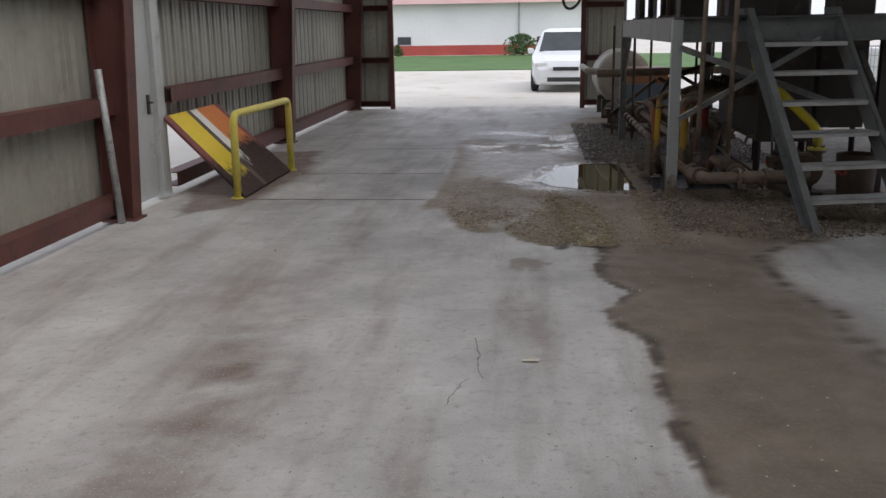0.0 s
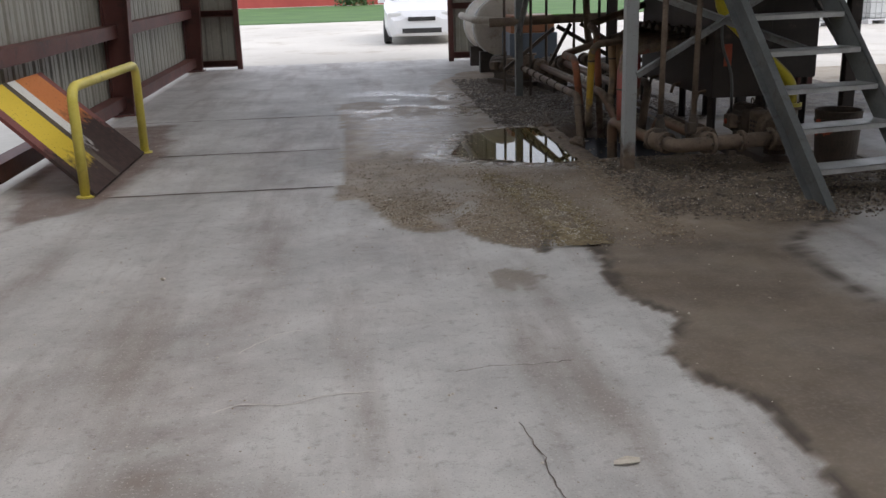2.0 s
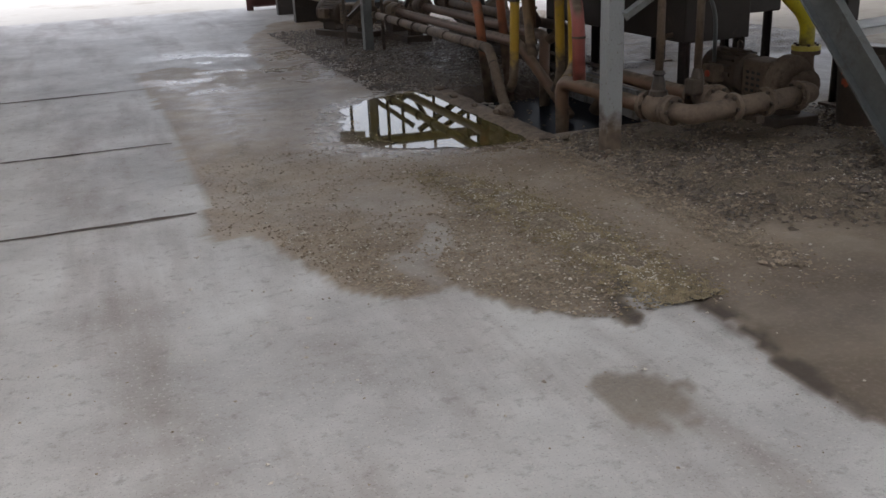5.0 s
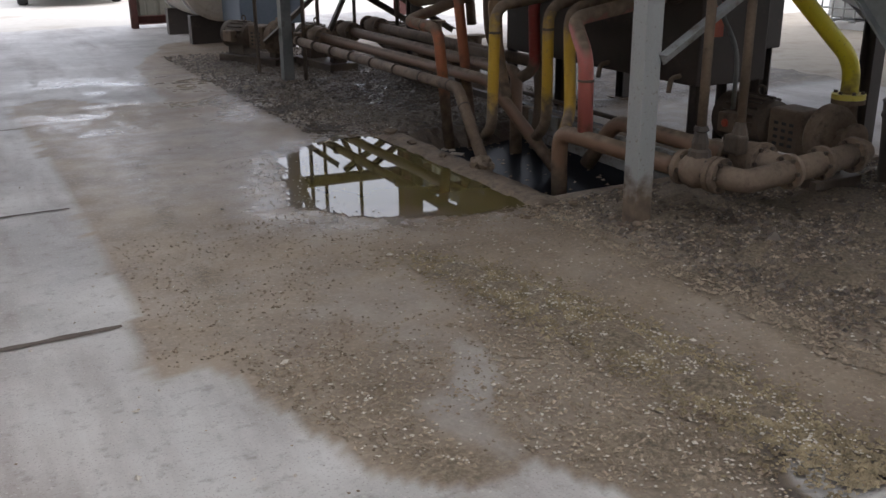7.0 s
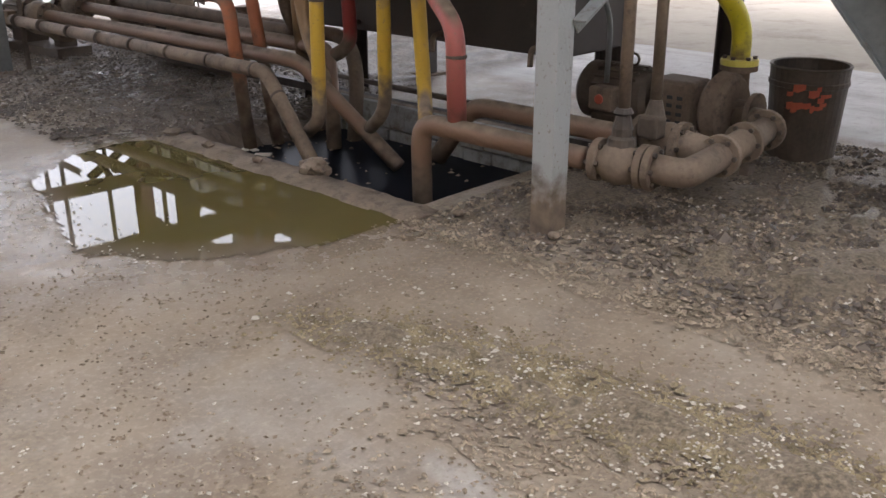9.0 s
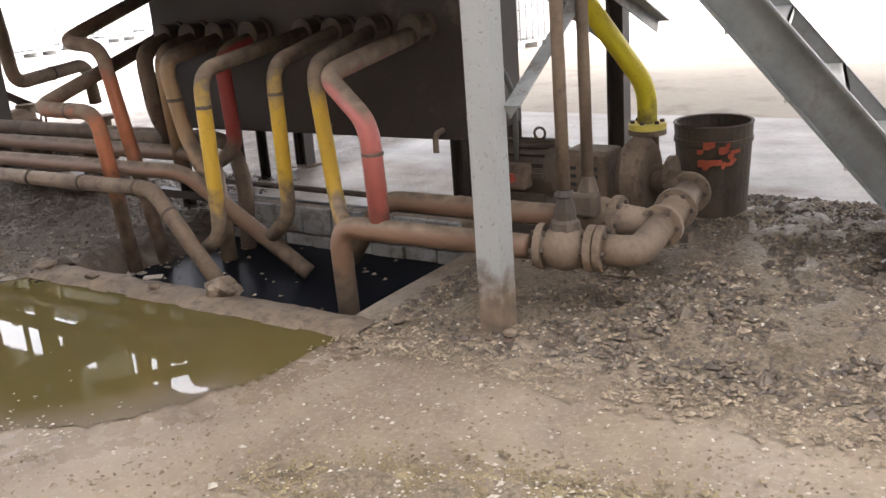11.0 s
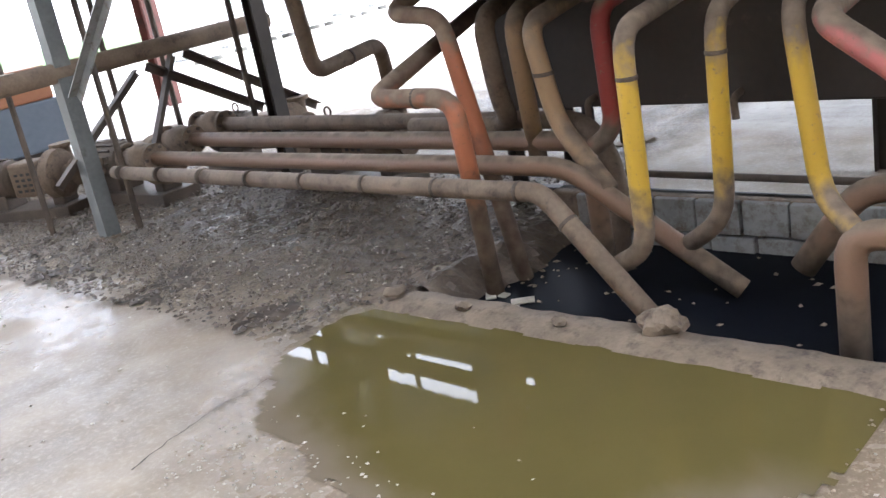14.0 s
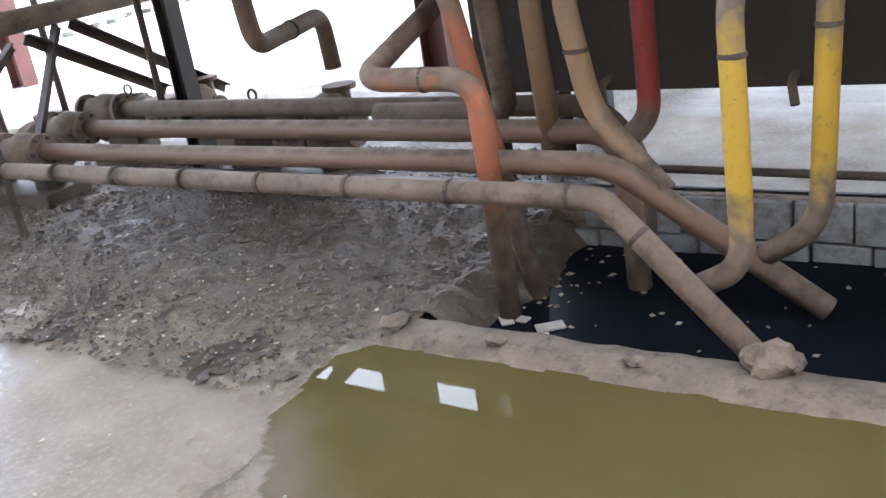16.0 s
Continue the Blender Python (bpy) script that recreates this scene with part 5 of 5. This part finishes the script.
def minivan(x, y):
    ob = thing("minivan", "white minivan parked facing the gateway", "car")
    bm = bmesh.new()
    # stations along y: (y, half width low, half width high, z belt, z roof, z floor)
    st = [(-2.45, 0.72, 0.55, 0.62, 0.68, 0.3), (-2.35, 0.88, 0.74, 0.78, 0.86, 0.22), (-1.9, 0.96, 0.86, 0.92, 1.0, 0.2), (-1.45, 0.98, 0.86, 1.0, 1.1, 0.2), (-0.75, 0.99, 0.76, 1.04, 1.62, 0.2), (-0.3, 0.99, 0.76, 1.05, 1.72, 0.2), (1.6, 0.99, 0.75, 1.05, 1.73, 0.2), (2.3, 0.97, 0.74, 1.02, 1.62, 0.22), (2.5, 0.92, 0.8, 0.95, 1.0, 0.3)]
    rows = []
    for yy, wl, wh, zb, zr, zf in st:
        rows.append([bm.verts.new((sx * w, yy, z)) for sx, w, z in ((-1, wl * 0.9, zf), (-1, wl, zf + 0.25), (-1, wl, zb), (-1, wh, zr - 0.06), (-1, wh * 0.75, zr), (1, wh * 0.75, zr), (1, wh, zr - 0.06), (1, wl, zb), (1, wl, zf + 0.25), (1, wl * 0.9, zf))])
    for a, b in zip(rows, rows[1:]):
        for k in range(10):
            bm.faces.new((a[k], a[(k + 1) % 10], b[(k + 1) % 10], b[k]))
    bm.faces.new(rows[0][::-1])
    bm.faces.new(rows[-1])
    part("body", bm, WHITE, ob, smooth=False)
    bm = bmesh.new()
    vs = [bm.verts.new(p) for p in ((-0.78, -1.42, 1.1), (0.78, -1.42, 1.1), (0.68, -0.8, 1.6), (-0.68, -0.8, 1.6))]
    ex = bmesh.ops.extrude_face_region(bm, geom=[bm.faces.new(vs)])["geom"]
    for v in ex:
        if isinstance(v, bmesh.types.BMVert):
            v.co += Vector((0, -0.02, 0.025))
    part("windscreen", bm, GLASS_DARK, ob)
    part("grille", boxed(-0.35, 0.35, -2.48, -2.4, 0.6, 0.7), BLACK, ob)
    part("lower_intake", boxed(-0.5, 0.5, -2.47, -2.36, 0.3, 0.42), BLACK, ob)
    for s in (-1, 1):
        part("headlight", boxed(min(s * 0.5, s * 0.85), max(s * 0.5, s * 0.85), -2.4, -2.25, 0.66, 0.82, bevel=0.03), TOTE, ob)
        part("mirror", boxed(min(s * 0.98, s * 1.15), max(s * 0.98, s * 1.15), -0.98, -0.88, 1.02, 1.18, bevel=0.03), WHITE, ob)
        part("side_window", boxed(min(s * 0.86, s * 0.92), max(s * 0.86, s * 0.92), -0.5, 2.1, 1.1, 1.5, bevel=0.01), GLASS_DARK, ob)
        for yy in (-1.55, 1.5):
            wheel = part("wheel", lathe(bmesh.new(), (s * 0.8, yy, 0.33), (s, 0, 0), [(0, 0.3), (0.03, 0.33), (0.17, 0.33), (0.2, 0.3), (0.201, 0.2)], 24), BLACK, ob)
            part("rim", lathe(bmesh.new(), (s * 0.995, yy, 0.33), (s, 0, 0), [(0, 0.2), (0.012, 0.2), (0.02, 0.06)], 18), GALV, wheel)
    ob.matrix_world = pose(x, y, -0.03, 0, 0, -4)
    return ob


minivan(2.1, 27.3)

house = thing("long_building", "long white building with red base and faded roof", "building")
part("wall", boxed(-40, 5, 62.0, 72, 0.55, 3.4, bevel=0), WHITE_WALL, house)
part("base_band", boxed(-40, -0.9, 61.95, 62.0, -0.03, 0.62, bevel=0), RED_BASE, house)
part("base_band", boxed(-0.9, 5, 61.95, 62.0, -0.03, 0.62, bevel=0), RED_BASE, house)
bm = bmesh.new()
vs = [bm.verts.new(p) for p in ((-41, 61.4, 3.3), (6, 61.4, 3.3), (6, 67, 5.6), (-41, 67, 5.6), (-41, 72.6, 3.3), (6, 72.6, 3.3))]
for f in ((0, 1, 2, 3), (3, 2, 5, 4), (0, 3, 4), (1, 5, 2)):
    bm.faces.new([vs[i] for i in f])
part("roof", bm, PINK_ROOF, house)
part("downpipe", tube(bmesh.new(), [(0.2, 61.9, 0.0), (0.2, 61.9, 3.35)], 0.06, 8), GALV, house)
part("window", boxed(-7.9, -7.0, 61.93, 61.99, 0.7, 1.2, bevel=0), GLASS_DARK, house)

random.seed(11)
for bx, by, bw, bh in ((0.4, 59.5, 1.4, 1.3), (-7.7, 60.5, 0.4, 0.7)):
    bush = thing("bush", "dense dark green bush against the building", "bush")
    bm = bmesh.new()
    for k in range(700 if bw > 1 else 160):
        a, c = random.uniform(0, math.tau), random.uniform(0, 1) ** 0.5
        zz = random.uniform(0.02, 1)
        rr = bw * c * math.sqrt(max(0.05, 1 - zz ** 2.2)) * (0.85 + 0.25 * math.sin(3 * a + zz * 5))
        p = Vector((bx + rr * math.cos(a), by + rr * math.sin(a) * 0.7, zz * bh))
        u = Vector((random.gauss(0, 1), random.gauss(0, 1), random.gauss(0, 1))).normalized()
        w = u.cross(Vector((random.gauss(0, 1), random.gauss(0, 1), random.gauss(0, 1)))).normalized()
        s = random.uniform(0.08, 0.16)
        bm.faces.new([bm.verts.new(q) for q in (p - u * s, p - w * s * 0.5, p + u * s, p + w * s * 0.5)])
    part("crown", bm, LEAF, bush)
    part("stem", tube(bmesh.new(), [(bx, by, -0.03), (bx + 0.05, by, bh * 0.5)], 0.05, 6), DUST_DARK, bush)


# ---- loose grit, pebbles and debris ----
def chips(name, material, spots, label, seed):
    """Many small broken stones joined as one."""
    rng = np.random.default_rng(seed)
    base = np.array([(1, 0, 0), (-1, 0, 0), (0, 1, 0), (0, -1, 0), (0, 0, 1), (0, 0, -0.6)], float)
    tris = np.array([(0, 2, 4), (2, 1, 4), (1, 3, 4), (3, 0, 4), (2, 0, 5), (1, 2, 5), (3, 1, 5), (0, 3, 5)])
    vs, fs = [], []
    for i, (x, y, z, s) in enumerate(spots):
        a = rng.uniform(0, math.tau)
        c, d = math.cos(a), math.sin(a)
        v = base * rng.uniform(0.5, 1.2, (6, 3)) * s * np.array([1.2, 0.9, 0.6])
        v = np.stack([v[:, 0] * c - v[:, 1] * d, v[:, 0] * d + v[:, 1] * c, v[:, 2]], 1) + (x, y, z)
        vs.append(v)
        fs.append(tris + i * 6)
    me = bpy.data.meshes.new(name)
    me.from_pydata(np.concatenate(vs).tolist(), [], np.concatenate(fs).tolist())
    me.materials.append(material)
    return tagged(new(name, me), label, "gravel", kind="stuff")


rng = np.random.default_rng(4)


def scatter(n, x0, x1, y0, y1, s0, s1, z=0.002, keep=None):
    out = []
    while len(out) < n:
        x, y = rng.uniform(x0, x1), rng.uniform(y0, y1)
        if PIT[0] - 0.03 < x < PIT[1] + 0.1 and PIT[2] < y < PIT[3]:
            continue
        if keep and rng.uniform() > keep(x, y):
            continue
        out.append((x, y, z(x, y) if callable(z) else z, rng.uniform(s0, s1) * (1.6 if rng.uniform() < 0.05 else 1)))
    return out


HEAP = [(2.25, 8.9), (2.3, 7.0), (3.2, 6.6), (4.6, 7.2), (4.7, 8.2), (4.2, 8.9), (3.3, 8.9), (2.5, 9.0)]
heap_d = lambda x, y: float(inside_distance(np.array(x), np.array(y), HEAP))
heap_z = lambda x, y: 0.006 + 0.045 * float(smooth_step(heap_d(x, y) / 0.45 + 0.2))
heap_p = lambda x, y: float(smooth_step(heap_d(x, y) / 0.5 + 0.6))
ridge_p = lambda x, y: math.exp(-((x - float(ridge_line(y))) / 0.13) ** 2) * float(smooth_step((8.7 - y) / 1.0))
puddle_free = lambda x, y: 0.0 if (1.0 < x < 2.12 and 8.95 < y < 11.0) else 1.0
TONGUE = [(0.66, 6.8), (0.55, 7.07), (0.57, 7.27), (0.74, 7.32), (0.86, 7.46), (0.8, 7.7), (0.6, 8.1), (0.85, 8.5), (1.12, 8.3), (1.05, 7.7), (1.0, 7.5), (0.93, 7.23), (0.74, 7.06), (0.75, 6.84)]
on_stain = lambda x, y: puddle_free(x, y) * (0.35 if float(inside_distance(np.array(x), np.array(y), TONGUE)) > 0 else 1.0) * float(inside_distance(np.array(x), np.array(y), DAMP_OUTLINE) > 0.04)
lobe_p = lambda x, y: on_stain(x, y) * (1.0 if y < 7.5 else max(0.0, 1 - (y - 7.5) / 0.5)) * (0.0 if 0.6 < x < 0.75 and y < 7.1 else 1.0)
furrow_p = lambda x, y: math.exp(-((x - 2.12) / 0.09) ** 2)
chips("dark_grit_heap", CHIP_DARK, scatter(7000, 2.2, 4.6, 6.5, 8.85, 0.006, 0.02, heap_z, heap_p), "dark damp grit and clods by the valves", 8)
chips("clods", CHIP_DARK, scatter(500, 2.25, 4.6, 6.6, 8.85, 0.018, 0.034, heap_z, heap_p) + scatter(260, 1.8, 3.6, 11.0, 14.5, 0.018, 0.035, 0.02, puddle_free), "dark clods of mud among the grit", 17)
chips("grit_heap", CHIP, scatter(6000, 2.2, 4.6, 6.5, 8.85, 0.005, 0.017, heap_z, heap_p), "heap of dark wet grit and stone chips", 1)
chips("grit_ridge", CHIP_OLIVE, scatter(9000, 0.9, 1.9, 6.2, 8.8, 0.004, 0.012, 0.014, ridge_p), "ridge of coarse olive-brown grit on the slab", 2)
chips("grit_spill", CHIP_DARK, scatter(11000, 1.7, 4.2, 10.88, 16.0, 0.006, 0.02, 0.022, puddle_free), "dark wet grit and mud below the pipes", 3)
chips("loose_grit", CHIP, scatter(5000, -0.1, 2.3, 6.1, 9.4, 0.003, 0.009, 0.003, on_stain), "fine brown grit scattered over the damp slab", 5)
chips("lobe_grit", CHIP, scatter(3600, 0.1, 1.5, 6.1, 8.0, 0.004, 0.011, 0.008, lobe_p), "coarse brown grit washed over the stained slab", 14)
chips("furrow_grit", CHIP, scatter(1500, 1.9, 2.4, 6.3, 8.9, 0.005, 0.014, 0.012, furrow_p), "line of brown grit along the heap", 15)
chips("pebbles", CHIP_PALE, scatter(520, -2.4, 2.4, 2.0, 13.0, 0.004, 0.011, 0.004, puddle_free) + scatter(900, 0.1, 2.3, 6.2, 8.9, 0.003, 0.009, 0.005, on_stain) + [(-1.1, 6.0, 0.008, 0.025), (0.32, 7.72, 0.01, 0.017), (1.12, 8.55, 0.01, 0.022)], "pale pebbles scattered on the slab", 6)
chips("pale_grit", CHIP_PALE, scatter(900, 2.2, 4.4, 6.6, 8.8, 0.005, 0.012, heap_z, heap_p) + scatter(900, 1.0, 1.8, 6.3, 8.7, 0.003, 0.008, 0.02, ridge_p) + scatter(500, 0.2, 1.5, 6.2, 8.0, 0.004, 0.009, 0.01, lobe_p) + scatter(350, 1.7, 3.4, 11.0, 14.0, 0.004, 0.01, 0.03, puddle_free), "pale stone chips in the grit", 7)

# mud slumped over the far lip of the sump
bm = bmesh.new()
nx, ny = 40, 26
g = []
for i in range(nx + 1):
    x = PIT[0] + 0.02 + (PIT[1] + 0.05 - PIT[0]) * i / nx
    row = []
    for j in range(ny + 1):
        t = j / ny
        lumps = noise.fractal(Vector((x * 9, t * 4, 2.0)), 0.7, 2, 5)
        lip = 0.25 * noise.noise(Vector((x * 3, 0, 8)))
        row.append(bm.verts.new((x, 11.02 - 0.48 * t, 0.018 - 0.16 * float(smooth_step((t - 0.3 + 0.6 * lip) / 0.6)) + 0.028 * lumps)))
    g.append(row)
for i in range(nx):
    for j in range(ny):
        bm.faces.new((g[i][j], g[i + 1][j], g[i + 1][j + 1], g[i][j + 1]))
tagged(link("mud_bank", bm, DARK_MUD), "dark wet mud slumped over the sump lip", "mud", kind="stuff")
clod = bmesh.new()
bmesh.ops.create_icosphere(clod, subdivisions=3, radius=0.075)
for v in clod.verts:
    v.co *= 1 + 0.3 * noise.fractal(v.co * 18, 0.7, 2, 4)
    v.co.z *= 0.7
    v.co += Vector((2.3, 9.7, 0.04))
tagged(link("mud_clod", clod, MUD), "lump of dried mud on the sump curb", "mud clod")
for k, (x, yy, s) in enumerate(((2.2, 10.5, 0.035), (2.24, 10.9, 0.05), (2.2, 10.05, 0.03), (2.3, 8.75, 0.025), (2.5, 8.3, 0.03), (2.35, 8.28, 0.026))):
    bm = bmesh.new()
    bmesh.ops.create_icosphere(bm, subdivisions=2, radius=s)
    for v in bm.verts:
        v.co *= 1 + 0.5 * noise.fractal(v.co * 16 + Vector((k, 0, 0)), 0.7, 2, 4)
        v.co.z *= 0.5
        v.co += Vector((x, yy, 0.035))
    tagged(link("mud_clod", bm, MUD), "small lump of dried mud by the sump", "mud clod", "mud clods")
for x, yy, a, w, h in ((2.0, 12.25, 20, 0.5, 0.3), (1.9, 11.35, -30, 0.3, 0.22), (1.95, 13.4, 60, 0.5, 0.3)):
    bm = bmesh.new()
    n = 14
    g = [[bm.verts.new(((i / n - 0.5) * w * (1 + 0.3 * noise.noise(Vector((j * 0.5, x, 0)))), (j / n - 0.5) * h * (1 + 0.3 * noise.noise(Vector((i * 0.5, x, 3)))), 0.012 + 0.014 * noise.fractal(Vector((i * 0.3, j * 0.3, x)), 0.7, 2, 4))) for j in range(n + 1)] for i in range(n + 1)]
    for i in range(n):
        for j in range(n):
            bm.faces.new((g[i][j], g[i + 1][j], g[i + 1][j + 1], g[i][j + 1]))
    ob = tagged(link("wet_rag", bm, DUST_DARK, smooth=True), "crumpled muddy wet sheet on the grit", "rag", "muddy sheets")
    ob.matrix_world = pose(x, yy, 0.0, 0, 0, a)

# hairline cracks, a scrap and dark drips on the slab
PALE_CRACK = mat("chalky_crack", (0.5, 0.47, 0.43), (0.62, 0.59, 0.54), 0.8, big=9, fine=60, bump=0.2)
for path, width, material in (([(-0.555, 4.151), (-0.466, 4.224), (-0.26, 4.187), (-0.112, 4.251), (0.099, 4.272)], 0.006, PALE_CRACK), ([(0.659, 3.886), (0.688, 3.601), (0.704, 3.426), (0.73, 3.25)], 0.003, JOINT), ([(0.654, 3.251), (0.611, 3.108), (0.566, 2.887)], 0.003, JOINT), ([(0.464, 4.41), (0.66, 4.441), (0.828, 4.434), (0.992, 4.447)], 0.003, JOINT), ([(-0.528, 4.782), (-0.436, 4.909), (-0.358, 4.996), (-0.239, 5.034)], 0.006, PALE_CRACK), ([(1.522, 10.822), (1.284, 10.824), (1.115, 10.8), (0.9, 10.744)], 0.004, JOINT)):
    bm = bmesh.new()
    last = None
    for (xa, ya), (xb, yb) in zip(path, path[1:]):
        side = Vector((-(yb - ya), xb - xa)).normalized()
        for i in range(9):
            t = i / 8
            w = width * (0.45 + 0.6 * abs(noise.noise(Vector((xa + t, ya * 3 + t * 4, 1.0)))) * 2)
            o = 0.016 * noise.fractal(Vector(((xa + (xb - xa) * t) * 9, (ya + (yb - ya) * t) * 9, 0)), 0.7, 2, 4)
            c = Vector((xa + (xb - xa) * t, ya + (yb - ya) * t)) + side * o
            pair = bm.verts.new((*(c - side * w), 0.004)), bm.verts.new((*(c + side * w), 0.004))
            if last:
                bm.faces.new((last[0], pair[0], pair[1], last[1]))
            last = pair
    tagged(link("floor_crack", bm, material), "hairline crack in the concrete slab", "crack", kind="structure")
bm = bmesh.new()
sx, sy = (0.977, 3.524)
vs = [bm.verts.new((sx + a, sy + b, c)) for a, b, c in ((-0.05, -0.012, 0.004), (0.0, -0.024, 0.012), (0.045, -0.01, 0.006), (0.05, 0.01, 0.012), (0.0, 0.018, 0.018), (-0.045, 0.012, 0.006))]
bm.faces.new(vs)
ex = bmesh.ops.extrude_face_region(bm, geom=bm.faces[:])["geom"]
for v in ex:
    if isinstance(v, bmesh.types.BMVert):
        v.co.z += 0.003
tagged(link("paper_scrap", bm, CHIP_PALE), "small pale scrap of card on the slab", "scrap")

# scraps floating in the sump corner and rim grit in the puddle
random.seed(21)
for k in range(9):
    x, y = random.uniform(2.36, 2.62), random.uniform(10.55, 10.84)
    w, h, a = random.uniform(0.02, 0.05), random.uniform(0.015, 0.03), random.uniform(0, 3)
    bm = boxed(-w, w, -h, h, 0, 0.008, bevel=0.002)
    ob = tagged(link("floating_scrap", bm, CHIP_PALE if k % 3 else YELLOW), "pale scrap floating in the sump corner", "scrap", "scraps in the sump")
    ob.matrix_world = pose(x, y - 0.1, -0.1, 0, 0, math.degrees(a))
chips("sump_litter", CHIP, [(random.uniform(2.4, 3.25), random.choice([random.uniform(10.5, 10.85), random.uniform(9.05, 10.8)]), -0.098, random.uniform(0.006, 0.02)) for k in range(90)], "brown litter floating on the black water", 9)
chips("rim_grit", CHIP_PALE, [(1.0 + random.gauss(0, 0.13) + 0.12 * abs(y - 9.7), y, 0.005, random.uniform(0.003, 0.009)) for y in [random.uniform(8.9, 10.7) for k in range(420)]], "pale grit along the shallow puddle rim", 10)
chips("floor_crumbs", CHIP, [(random.uniform(-2.4, 1.6), random.uniform(1.5, 12.5), 0.003, random.uniform(0.003, 0.007)) for k in range(500)], "dark crumbs scattered over the slab", 12)
